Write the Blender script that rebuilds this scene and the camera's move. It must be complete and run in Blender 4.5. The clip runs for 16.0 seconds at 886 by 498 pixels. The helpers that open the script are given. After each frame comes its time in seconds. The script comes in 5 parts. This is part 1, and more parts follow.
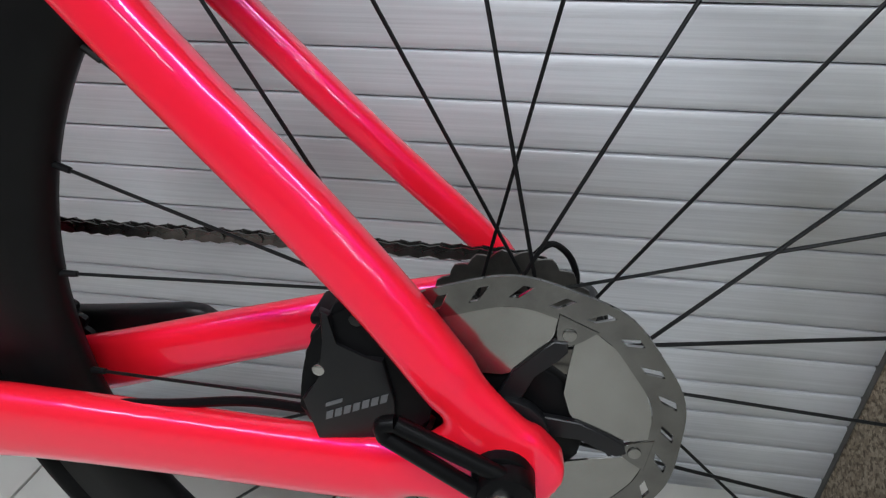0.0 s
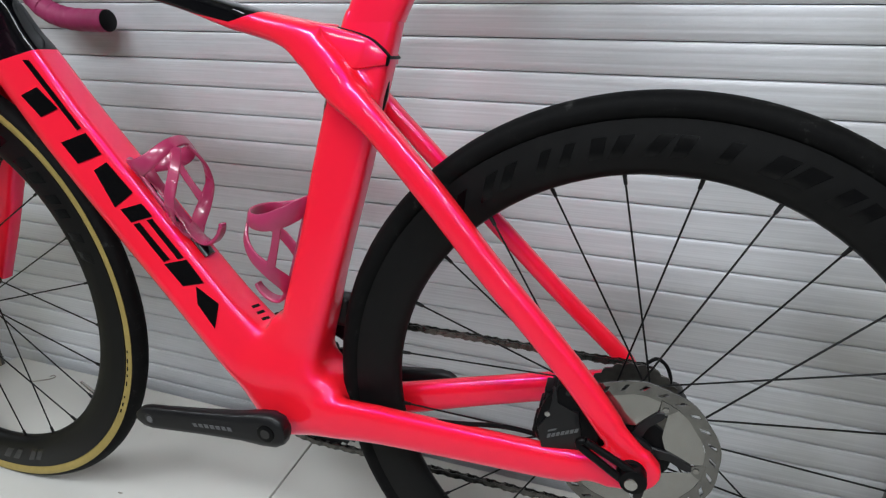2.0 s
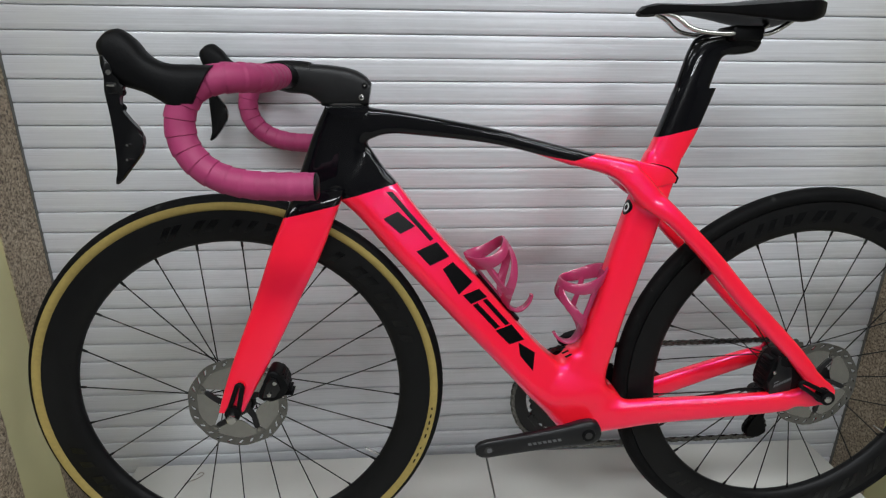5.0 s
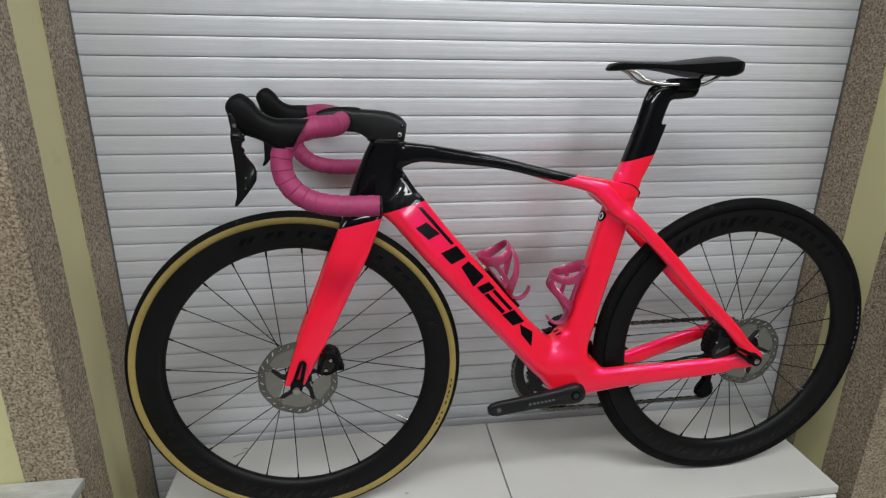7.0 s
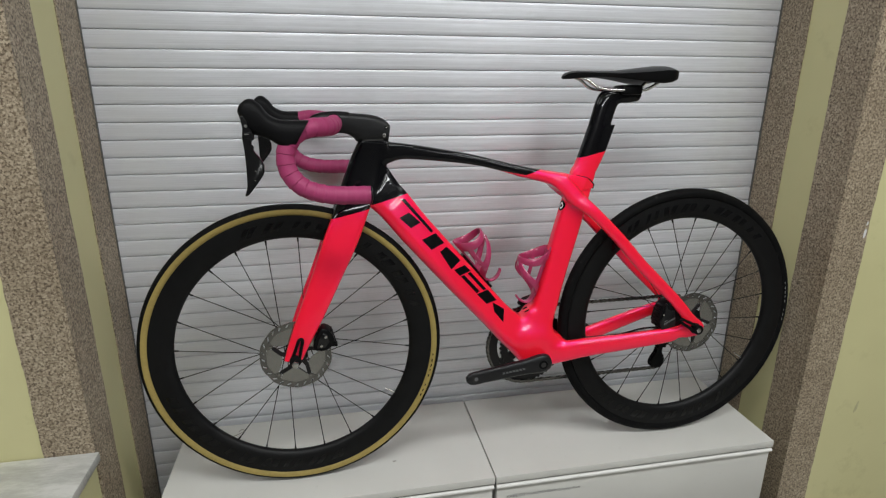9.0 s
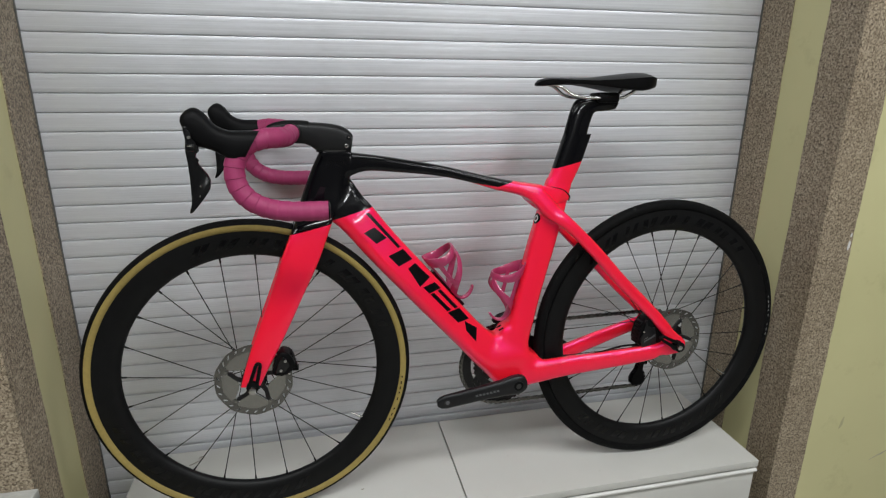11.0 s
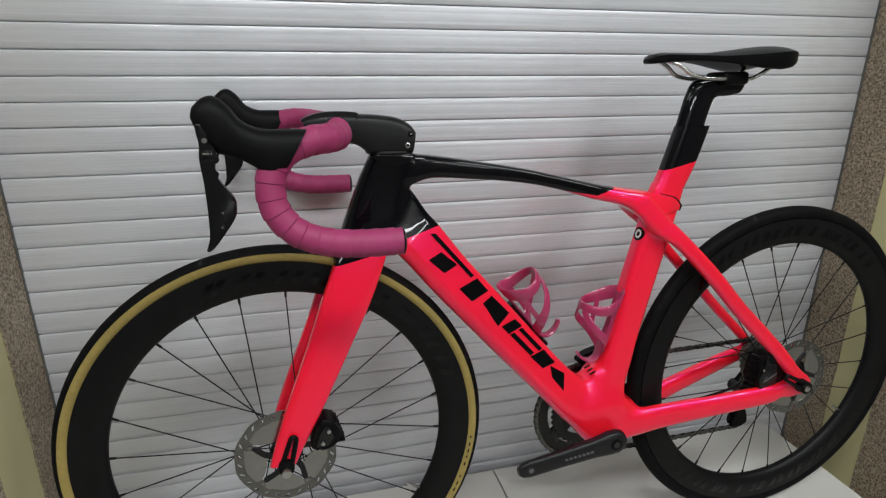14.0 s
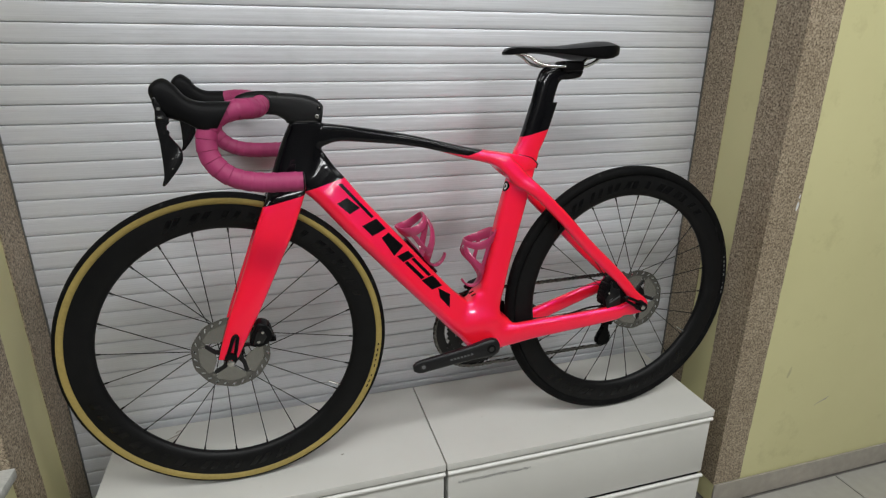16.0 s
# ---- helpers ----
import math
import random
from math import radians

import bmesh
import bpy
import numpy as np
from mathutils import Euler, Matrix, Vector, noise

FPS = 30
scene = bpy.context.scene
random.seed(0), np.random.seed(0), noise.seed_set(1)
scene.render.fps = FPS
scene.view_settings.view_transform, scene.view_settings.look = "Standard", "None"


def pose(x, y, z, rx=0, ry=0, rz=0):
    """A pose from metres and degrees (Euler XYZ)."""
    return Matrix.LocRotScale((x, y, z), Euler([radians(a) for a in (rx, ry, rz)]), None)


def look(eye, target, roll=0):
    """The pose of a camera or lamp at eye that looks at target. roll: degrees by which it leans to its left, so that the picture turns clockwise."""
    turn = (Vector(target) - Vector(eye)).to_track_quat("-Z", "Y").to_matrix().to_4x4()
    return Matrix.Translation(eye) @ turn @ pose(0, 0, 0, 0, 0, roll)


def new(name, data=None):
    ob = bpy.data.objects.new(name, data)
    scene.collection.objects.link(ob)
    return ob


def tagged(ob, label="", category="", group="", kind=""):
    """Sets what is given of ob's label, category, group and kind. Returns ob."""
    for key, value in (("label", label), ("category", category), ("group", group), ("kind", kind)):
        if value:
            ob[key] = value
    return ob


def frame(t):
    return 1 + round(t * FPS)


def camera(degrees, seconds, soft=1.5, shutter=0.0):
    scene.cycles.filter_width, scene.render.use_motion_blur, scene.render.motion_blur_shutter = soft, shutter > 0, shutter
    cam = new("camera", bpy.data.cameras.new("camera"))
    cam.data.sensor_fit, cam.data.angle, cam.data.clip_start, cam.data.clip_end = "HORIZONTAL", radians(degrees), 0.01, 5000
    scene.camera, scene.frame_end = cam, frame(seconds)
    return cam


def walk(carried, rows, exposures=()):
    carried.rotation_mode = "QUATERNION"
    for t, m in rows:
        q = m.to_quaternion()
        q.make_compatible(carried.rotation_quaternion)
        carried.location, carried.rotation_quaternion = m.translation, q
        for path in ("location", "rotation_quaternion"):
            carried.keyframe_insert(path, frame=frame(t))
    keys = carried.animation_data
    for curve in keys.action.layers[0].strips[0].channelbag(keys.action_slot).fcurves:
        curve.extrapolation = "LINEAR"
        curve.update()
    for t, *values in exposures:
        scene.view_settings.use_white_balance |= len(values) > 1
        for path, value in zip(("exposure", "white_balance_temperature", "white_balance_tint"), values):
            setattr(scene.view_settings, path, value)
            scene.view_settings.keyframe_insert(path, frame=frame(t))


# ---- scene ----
cam = camera(76.36, 16.0, soft=1.25)
H = 0.42  # height of the cabinet top above the floor
PATH = [
    (0, (0.5242, -0.4715, 0.5402), (0.3052, 1.0947, -0.3196), 0.59),
    (0.5, (0.5652, -0.4846, 0.5960), (0.1813, 1.0392, -0.2818), 1.05),
    (1, (0.6547, -0.5705, 0.6946), (0.1129, 0.9448, -0.1118), 0.21),
    (1.5, (0.6269, -0.6461, 0.7395), (0.0565, 0.8800, -0.0259), 0.18),
    (2, (0.4829, -0.7493, 0.7356), (-0.0282, 0.8332, 0.0468), 0.53),
    (2.5, (0.3178, -0.7617, 0.7431), (-0.1049, 0.8499, 0.0618), 0.18),
    (3, (0.1466, -0.7256, 0.7652), (-0.1637, 0.9295, 0.1291), 0.36),
    (3.5, (0.0137, -0.8222, 0.8211), (-0.1678, 0.8605, 0.2084), 0.31),
    (4, (-0.0767, -0.9192, 0.8587), (-0.1081, 0.7732, 0.2465), 0.58),
    (6.5, (-0.2868, -1.2671, 0.9263), (-0.0813, 0.4354, 0.3791), 0.45),
    (7, (-0.3125, -1.3060, 0.9542), (-0.0711, 0.3851, 0.3868), 0.64),
    (7.5, (-0.2809, -1.3713, 0.9382), (-0.0390, 0.3258, 0.3892), 0.13),
    (8, (-0.2659, -1.4142, 0.9386), (-0.0021, 0.2826, 0.3990), 0.20),
    (8.5, (-0.2669, -1.4518, 0.9507), (0.0205, 0.2373, 0.3989), 0.24),
    (9, (-0.3596, -1.4593, 0.9490), (-0.0220, 0.2265, 0.4159), 0.39),
    (11.5, (-0.3002, -1.3615, 0.9524), (0.0817, 0.3197, 0.4349), 0.49),
    (12, (-0.3031, -1.2903, 0.9458), (0.0652, 0.3920, 0.4220), 0.34),
    (12.5, (-0.3881, -1.1116, 0.9547), (0.0171, 0.5496, 0.3923), 0.88),
    (13, (-0.4097, -1.0511, 0.9444), (-0.0174, 0.6154, 0.3884), 0.57),
    (13.5, (-0.4139, -1.0538, 0.9447), (-0.0059, 0.6063, 0.3813), 0.41),
    (14, (-0.4070, -1.0684, 0.9400), (0.0236, 0.5861, 0.3769), 0.23),
    (14.5, (-0.3854, -1.1272, 0.9467), (0.0749, 0.5153, 0.3720), 0.28),
    (15, (-0.3561, -1.2191, 0.9664), (0.0976, 0.4213, 0.3804), 0.21),
    (15.5, (-0.3240, -1.3314, 0.9504), (0.1503, 0.3013, 0.3594), 0.37),
    (16, (-0.3327, -1.4141, 0.9505), (0.1552, 0.2114, 0.3507), 0.29),
]
walk(cam, [(t, Matrix.Translation((0, 0, H)) @ look(eye, target, roll)) for t, eye, target, roll in PATH], [(0.0, 0.18, 6250, 10), (0.5, 0.33, 6250, 10), (1.0, 0.30, 6250, 10), (1.5, 0.23, 6300, 10), (2.0, 0.20, 6350, 10), (3.0, 0.14, 6500, 10), (4.0, 0.13, 6500, 10), (6.5, -0.02, 6550, 10), (9.0, -0.02, 6700, 10), (12.5, -0.06, 6600, 10), (16.0, 0.0, 6750, 10)])

from mathutils.bvhtree import BVHTree
from mathutils.kdtree import KDTree

# ---- light ----
world = bpy.data.worlds.new("world")
scene.world = world
world.use_nodes = True
world.node_tree.nodes["Background"].inputs[0].default_value = (0.9, 0.95, 1.0, 1)
world.node_tree.nodes["Background"].inputs[1].default_value = 0.02
scene.view_settings.exposure = 0.0
CEIL = 2.75


def area_lamp(x, y, sx, sy, watts, colour=(0.92, 0.965, 1.0)):
    data = bpy.data.lights.new("panel_light", "AREA")
    data.shape, data.size, data.size_y = "RECTANGLE", sx, sy
    data.energy, data.color = watts, colour
    ob = new("panel_light", data)
    ob.location = (x, y, CEIL - 0.035)
    return ob


LAMPS = [(-1.9, -1.55, 1.2, 0.35, 22), (-0.3, -1.55, 1.2, 0.35, 30), (1.3, -1.55, 1.2, 0.35, 30), (-0.9, -3.9, 1.2, 0.35, 18), (1.2, -3.9, 1.2, 0.35, 17)]
for lx, ly, lsx, lsy, lw in LAMPS:
    area_lamp(lx, ly, lsx, lsy, lw)


# ---- materials ----
class Nodes:
    def __init__(self, name):
        self.m = bpy.data.materials.new(name)
        self.m.use_nodes = True
        self.t = self.m.node_tree
        self.b = self.t.nodes["Principled BSDF"]
        self.co = self.t.nodes.new("ShaderNodeTexCoord")

    def node(self, kind, **kw):
        n = self.t.nodes.new(kind)
        for k, v in kw.items():
            n.inputs[k].default_value = v
        return n

    def link(self, a, b):
        self.t.links.new(a, b)

    def space(self, scale=(1, 1, 1), kind="Object"):
        mp = self.t.nodes.new("ShaderNodeMapping")
        mp.inputs["Scale"].default_value = scale
        self.link(self.co.outputs[kind], mp.inputs["Vector"])
        return mp.outputs["Vector"]

    def noise(self, scale, detail=4.0, rough=0.55, vec=None, stretch=(1, 1, 1)):
        n = self.node("ShaderNodeTexNoise", Scale=scale, Detail=detail, Roughness=rough)
        self.link(vec or self.space(stretch), n.inputs["Vector"])
        return n.outputs["Fac"]

    def ramp(self, fac, stops):
        r = self.t.nodes.new("ShaderNodeValToRGB")
        el = r.color_ramp.elements
        while len(el) < len(stops):
            el.new(0.5)
        for e, (p, c) in zip(el, stops):
            e.position, e.color = p, (*c, 1)
        self.link(fac, r.inputs["Fac"])
        return r.outputs["Color"]

    def mix(self, fac, a, b, mode="MIX"):
        n = self.t.nodes.new("ShaderNodeMix")
        n.data_type, n.blend_type = "RGBA", mode
        for sock, v in ((n.inputs[0], fac), (n.inputs[6], a), (n.inputs[7], b)):
            if isinstance(v, (int, float)):
                sock.default_value = v
            elif isinstance(v, tuple):
                sock.default_value = (*v, 1)
            else:
                self.link(v, sock)
        return n.outputs[2]

    def colour(self, c):
        if isinstance(c, tuple):
            self.b.inputs["Base Color"].default_value = (*c, 1)
        else:
            self.link(c, self.b.inputs["Base Color"])
        return self

    def rough(self, lo, hi=None, fac=None):
        if hi is None:
            self.b.inputs["Roughness"].default_value = lo
        else:
            r = self.node("ShaderNodeMapRange")
            r.inputs["To Min"].default_value, r.inputs["To Max"].default_value = lo, hi
            self.link(fac, r.inputs["Value"])
            self.link(r.outputs[0], self.b.inputs["Roughness"])
        return self

    def bump(self, fac, strength, dist):
        n = self.node("ShaderNodeBump", Strength=strength, Distance=dist)
        self.link(fac, n.inputs["Height"])
        self.link(n.outputs["Normal"], self.b.inputs["Normal"])
        return self

    def set(self, **kw):
        for k, v in kw.items():
            self.b.inputs[k.replace("_", " ")].default_value = v
        return self


def plain(name, c, rough, metal=0.0, grain=120.0, vary=0.15, bump=0.0, **kw):
    """A surface of one colour with fine and broad variation."""
    n = Nodes(name)
    fine, broad = n.noise(grain), n.noise(grain / 14)
    c2 = tuple(v * (1 - vary) for v in c)
    c3 = tuple(min(1.0, v * (1 + vary)) for v in c)
    n.colour(n.mix(0.5, n.ramp(fine, [(0.3, c2), (0.7, c3)]), n.ramp(broad, [(0.3, c2), (0.7, c3)])))
    n.rough(max(0.03, rough - 0.06), min(1.0, rough + 0.08), broad).set(Metallic=metal, **kw)
    if bump:
        n.bump(fine, bump, 0.002)
    return n.m


def make_coral():
    n = Nodes("coral_paint")
    broad = n.noise(6.0, 2.0)
    n.colour(n.ramp(broad, [(0.3, (0.98, 0.0115, 0.0220)), (0.7, (1.0, 0.0145, 0.0280))]))
    n.rough(0.30, 0.36, broad).set(IOR=1.55, Coat_Weight=0.9, Coat_Roughness=0.010, Specular_IOR_Level=1.0, Specular_Tint=(1.0, 0.02, 0.85, 1.0))
    return n.m


def make_granite():
    n = Nodes("granite")
    v = n.space()
    grains = n.node("ShaderNodeTexVoronoi", Scale=250.0)
    n.link(v, grains.inputs["Vector"])
    spots = n.noise(190.0, 2.5, 0.6, v)
    a = n.ramp(grains.outputs["Color"], [(0.1, (0.19, 0.150, 0.104)), (0.5, (0.33, 0.270, 0.196)), (0.9, (0.49, 0.415, 0.315))])
    dark = n.ramp(spots, [(0.38, (0.34, 0.29, 0.24)), (0.50, (1.03, 1.02, 1.0))])
    broad = n.ramp(n.noise(5.0, 3.0, 0.5, v), [(0.3, (0.82, 0.80, 0.78)), (0.7, (1.0, 1.0, 1.0))])
    n.colour(n.mix(1.0, n.mix(1.0, a, dark, "MULTIPLY"), broad, "MULTIPLY"))
    n.rough(0.35, 0.6, spots).bump(spots, 0.25, 0.001)
    return n.m


def make_plaster():
    n = Nodes("yellow_plaster")
    v = n.space()
    broad = n.noise(1.6, 4.0, 0.6, v)
    smudge = n.noise(9.0, 5.0, 0.7, v)
    fine = n.noise(240.0, 3.0, 0.6, v)
    c = n.ramp(broad, [(0.3, (0.54, 0.51, 0.27)), (0.7, (0.60, 0.565, 0.31))])
    d = n.ramp(smudge, [(0.25, (0.86, 0.85, 0.82)), (0.42, (1, 1, 1))])
    n.colour(n.mix(1.0, c, d, "MULTIPLY")).rough(0.4, 0.6, smudge).bump(fine, 0.12, 0.001)
    return n.m


def make_slat():
    n = Nodes("shutter_slat")
    info = n.t.nodes.new("ShaderNodeObjectInfo")
    streak = n.noise(1.0, 5.0, 0.65, n.space((5.0, 400.0, 420.0)))
    stain = n.noise(3.0, 5.0, 0.65, n.space((1.0, 1.0, 2.5)))
    c = n.ramp(streak, [(0.28, (0.622, 0.631, 0.660)), (0.72, (0.765, 0.776, 0.808))])
    d = n.ramp(stain, [(0.28, (0.86, 0.86, 0.85)), (0.5, (1, 1, 1))])
    e = n.ramp(info.outputs["Random"], [(0.0, (0.95, 0.95, 0.955)), (1.0, (1, 1, 1))])
    n.colour(n.mix(1.0, n.mix(1.0, c, d, "MULTIPLY"), e, "MULTIPLY"))
    n.rough(0.30, 0.40, stain).set(Metallic=0.24).bump(streak, 0.10, 0.0006)
    return n.m


def make_cabinet():
    n = Nodes("white_steel")
    v = n.space()
    broad = n.noise(2.2, 5.0, 0.6, v)
    marks = n.noise(38.0, 6.0, 0.75, v)
    c = n.ramp(broad, [(0.3, (0.53, 0.522, 0.488)), (0.7, (0.58, 0.572, 0.538))])
    d = n.ramp(marks, [(0.24, (0.80, 0.79, 0.77)), (0.36, (1, 1, 1))])
    n.colour(n.mix(1.0, c, d, "MULTIPLY")).rough(0.30, 0.42, broad).bump(n.noise(300.0, 2.0, 0.5, v), 0.05, 0.0005)
    return n.m


def make_marble():
    n = Nodes("pale_marble")
    v = n.space((1.0, 3.0, 1.0))
    vein = n.noise(5.0, 8.0, 0.7, v)
    n.colour(n.ramp(vein, [(0.35, (0.33, 0.33, 0.31)), (0.5, (0.43, 0.43, 0.40)), (0.62, (0.56, 0.56, 0.53))])).rough(0.15, 0.3, vein)
    return n.m


def make_tyre():
    n = Nodes("tyre_rubber")
    v = n.space()
    scuff = n.noise(60.0, 6.0, 0.75, v)
    n.colour(n.ramp(scuff, [(0.35, (0.0032, 0.0032, 0.0035)), (0.60, (0.0055, 0.0055, 0.0055)), (0.72, (0.030, 0.030, 0.029))]))
    n.rough(0.5, 0.75, scuff).set(Specular_IOR_Level=0.07).bump(scuff, 0.2, 0.0008)
    return n.m


def make_rim():
    n = Nodes("matt_carbon")
    v = n.space()
    scuff = n.noise(35.0, 6.0, 0.7, v)
    n.colour(n.ramp(scuff, [(0.35, (0.0028, 0.0028, 0.0030)), (0.7, (0.0048, 0.0048, 0.0051))])).rough(0.40, 0.50, scuff).set(Specular_IOR_Level=0.20)
    return n.m


def make_tape():
    n = Nodes("pink_bar_tape")
    v = n.space()
    pores = n.noise(900.0, 2.0, 0.5, v)
    wear = n.noise(25.0, 4.0, 0.6, v)
    n.colour(n.ramp(wear, [(0.3, (0.275, 0.022, 0.094)), (0.7, (0.35, 0.033, 0.124))])).rough(0.5, 0.7, wear).bump(pores, 0.3, 0.0008)
    return n.m


def make_rotor():
    n = Nodes("rotor_steel")
    v = n.space()
    s = n.noise(60.0, 5.0, 0.6, v)
    n.colour(n.ramp(s, [(0.3, (0.155, 0.152, 0.147)), (0.7, (0.220, 0.216, 0.207))])).rough(0.06, 0.12, s).set(Metallic=0.97)
    return n.m


CORAL, GRANITE, PLASTER, SLAT = make_coral(), make_granite(), make_plaster(), make_slat()
WHITE, MARBLE, TYRE, RIM = make_cabinet(), make_marble(), make_tyre(), make_rim()
TAPE, ROTOR = make_tape(), make_rotor()
SHEET = plain("aluminium_sheet", (0.33, 0.325, 0.31), 0.13, 0.95, 90, 0.12)
GLOSS = plain("gloss_black_paint", (0.0025, 0.0025, 0.0035), 0.14, 0, 30, 0.2, Specular_IOR_Level=0.05, Coat_Weight=0.55, Coat_Roughness=0.015)
SATIN = plain("satin_black", (0.0036, 0.0036, 0.004), 0.40, 0, 90, 0.25, Specular_IOR_Level=0.11)
STEMBLACK = plain("stem_black", (0.0085, 0.0085, 0.009), 0.38, 0, 120, 0.2, Specular_IOR_Level=0.22)
RUBBER = plain("hood_rubber", (0.0036, 0.0036, 0.004), 0.50, 0, 300, 0.25, 0.15, Specular_IOR_Level=0.10)
ANOD = plain("black_anodised", (0.007, 0.007, 0.008), 0.36, 0.0, 80, 0.2, Specular_IOR_Level=0.35)
DECAL = plain("decal_black", (0.002, 0.002, 0.0025), 0.2, 0, 60, 0.2, Specular_IOR_Level=0.2)
RIMGLOSS = plain("rim_decal_black", (0.0022, 0.0022, 0.0026), 0.16, 0, 60, 0.2, Specular_IOR_Level=0.3)
CAGE = plain("pink_cage", (0.39, 0.030, 0.105), 0.28, 0, 40, 0.12, Coat_Weight=0.5, Coat_Roughness=0.06)
TAN = plain("tan_sidewall", (0.30, 0.222, 0.062), 0.6, 0, 160, 0.18, 0.1)
SPOKE = plain("spoke_black", (0.005, 0.005, 0.0055), 0.35, 0.0, 60, 0.1, Specular_IOR_Level=0.25)
GLOW = plain("lamp_glow", (0.9, 0.9, 0.9), 0.4, 0, 20, 0.02, Emission_Color=(0.92, 0.965, 1.0, 1.0), Emission_Strength=36.0)
STEEL = plain("bare_steel", (0.55, 0.54, 0.52), 0.25, 1.0, 60, 0.12)
CHAIN = plain("chain_steel", (0.12, 0.116, 0.108), 0.26, 0.9, 150, 0.5)
SPROCKET = plain("sprocket_steel", (0.17, 0.160, 0.145), 0.30, 0.9, 120, 0.35)
WALLPAINT = plain("room_wall", (0.17, 0.168, 0.16), 0.6, 0, 40, 0.06)
CEILPAINT = plain("ceiling_paint", (0.60, 0.60, 0.59), 0.7, 0, 40, 0.05)
GREYTILE = plain("skirting_tile", (0.32, 0.292, 0.25), 0.4, 0, 30, 0.2)
FLOORTILE = plain("floor_tile", (0.33, 0.32, 0.29), 0.35, 0, 40, 0.08)
GROUT = plain("tile_joint", (0.14, 0.13, 0.12), 0.8, 0, 60, 0.2)
ALU = plain("aluminium_trim", (0.62, 0.62, 0.61), 0.35, 0.7, 60, 0.08)
PRINT = plain("print_grey", (0.10, 0.10, 0.105), 0.5, 0, 90, 0.1)
PALEPRINT = plain("tyre_print_grey", (0.16, 0.16, 0.155), 0.6, 0, 90, 0.2)
INK = plain("label_ink", (0.05, 0.05, 0.055), 0.6, 0, 90, 0.1)
LEVER = plain("lever_black", (0.003, 0.003, 0.0035), 0.16, 0, 80, 0.2, Specular_IOR_Level=0.45)
STRIP = plain("strip_white", (0.70, 0.69, 0.66), 0.4, 0, 60, 0.06)
GUIDE = plain("guide_grey", (0.11, 0.108, 0.10), 0.5, 0, 60, 0.2)
DARK = plain("dark_gap", (0.02, 0.019, 0.018), 0.8, 0, 60, 0.2)
SMUDGE = plain("plaster_smudge", (0.44, 0.41, 0.24), 0.6, 0, 60, 0.12)
STICKER = plain("sticker_white", (0.7, 0.7, 0.7), 0.4, 0, 60, 0.08)


# ---- mesh tools ----
def part(name, bm, material, parent=None, label="", smooth=True, at=None):
    """Links a bmesh as one mesh object, under a parent if one is given."""
    bmesh.ops.recalc_face_normals(bm, faces=bm.faces)
    me = bpy.data.meshes.new(name)
    bm.to_mesh(me)
    bm.free()
    for m in material if isinstance(material, (list, tuple)) else [material]:
        me.materials.append(m)
    for p in me.polygons:
        p.use_smooth = smooth
    if smooth:
        me.set_sharp_from_angle(angle=radians(42))
    ob = new(name, me)
    if parent:
        ob.parent = parent
    if at is not None:
        ob.matrix_basis = at
    if label:
        ob["label"] = label
    return ob


def again(ob, parent, at):
    """Another piece on the same mesh."""
    o = new(ob.name.split(".")[0], ob.data)
    o.parent = parent
    o.matrix_basis = at
    return o


def box(x0, x1, y0, y1, z0, z1, bevel=0.0, seg=2, bm=None):
    bm = bm or bmesh.new()
    vs = bmesh.ops.create_cube(bm, size=1)["verts"]
    for v in vs:
        v.co = ((x0 + x1) / 2 + v.co.x * (x1 - x0), (y0 + y1) / 2 + v.co.y * (y1 - y0), (z0 + z1) / 2 + v.co.z * (z1 - z0))
    if bevel:
        es = {e for v in vs for e in v.link_edges}
        bmesh.ops.bevel(bm, geom=list(es), offset=bevel, segments=seg, affect="EDGES", profile=0.5)
    return bm


def smooth_rows(rows, steps):
    """Catmull-Rom between rows of numbers."""
    rows = [np.array(r, float) for r in rows]
    out = []
    for i in range(len(rows) - 1):
        p0, p1, p2, p3 = rows[max(i - 1, 0)], rows[i], rows[i + 1], rows[min(i + 2, len(rows) - 1)]
        for k in range(steps):
            t = k / steps
            out.append(0.5 * (2 * p1 + (p2 - p0) * t + (2 * p0 - 5 * p1 + 4 * p2 - p3) * t * t + (3 * p1 - p0 - 3 * p2 + p3) * t ** 3))
    return out + [rows[-1]]


def rings(bm, loops, closed=False, caps=True):
    vs = [[bm.verts.new(p) for p in ring] for ring in loops]
    n = len(vs[0])
    m = len(vs)
    for i in range(m if closed else m - 1):
        a, b = vs[i], vs[(i + 1) % m]
        for k in range(n):
            bm.faces.new((a[k], a[(k + 1) % n], b[(k + 1) % n], b[k]))
    if caps and not closed:
        bm.faces.new(vs[0][::-1])
        bm.faces.new(vs[-1])
    return bm


def loft(rows, steps=6, n=24, power=2.6, bm=None, section=None):
    """Rows of (xa, za, xb, zb, half width, y): a skin whose sections run from edge a to edge b in the bicycle's plane."""
    loops = []
    for xa, za, xb, zb, w, y in smooth_rows(rows, steps):
        ring = []
        if section:
            loops.append([((xa + xb) / 2 + c * (xa - xb) / 2, y + s * w, (za + zb) / 2 + c * (za - zb) / 2) for s, c in section])
            continue
        for k in range(n):
            t = 2 * math.pi * k / n
            c, s = math.cos(t), math.sin(t)
            c = math.copysign(abs(c) ** (2 / power), c)
            s = math.copysign(abs(s) ** (2 / power), s)
            ring.append(((xa + xb) / 2 + c * (xa - xb) / 2, y + s * w, (za + zb) / 2 + c * (za - zb) / 2))
        loops.append(ring)
    return rings(bm or bmesh.new(), loops)


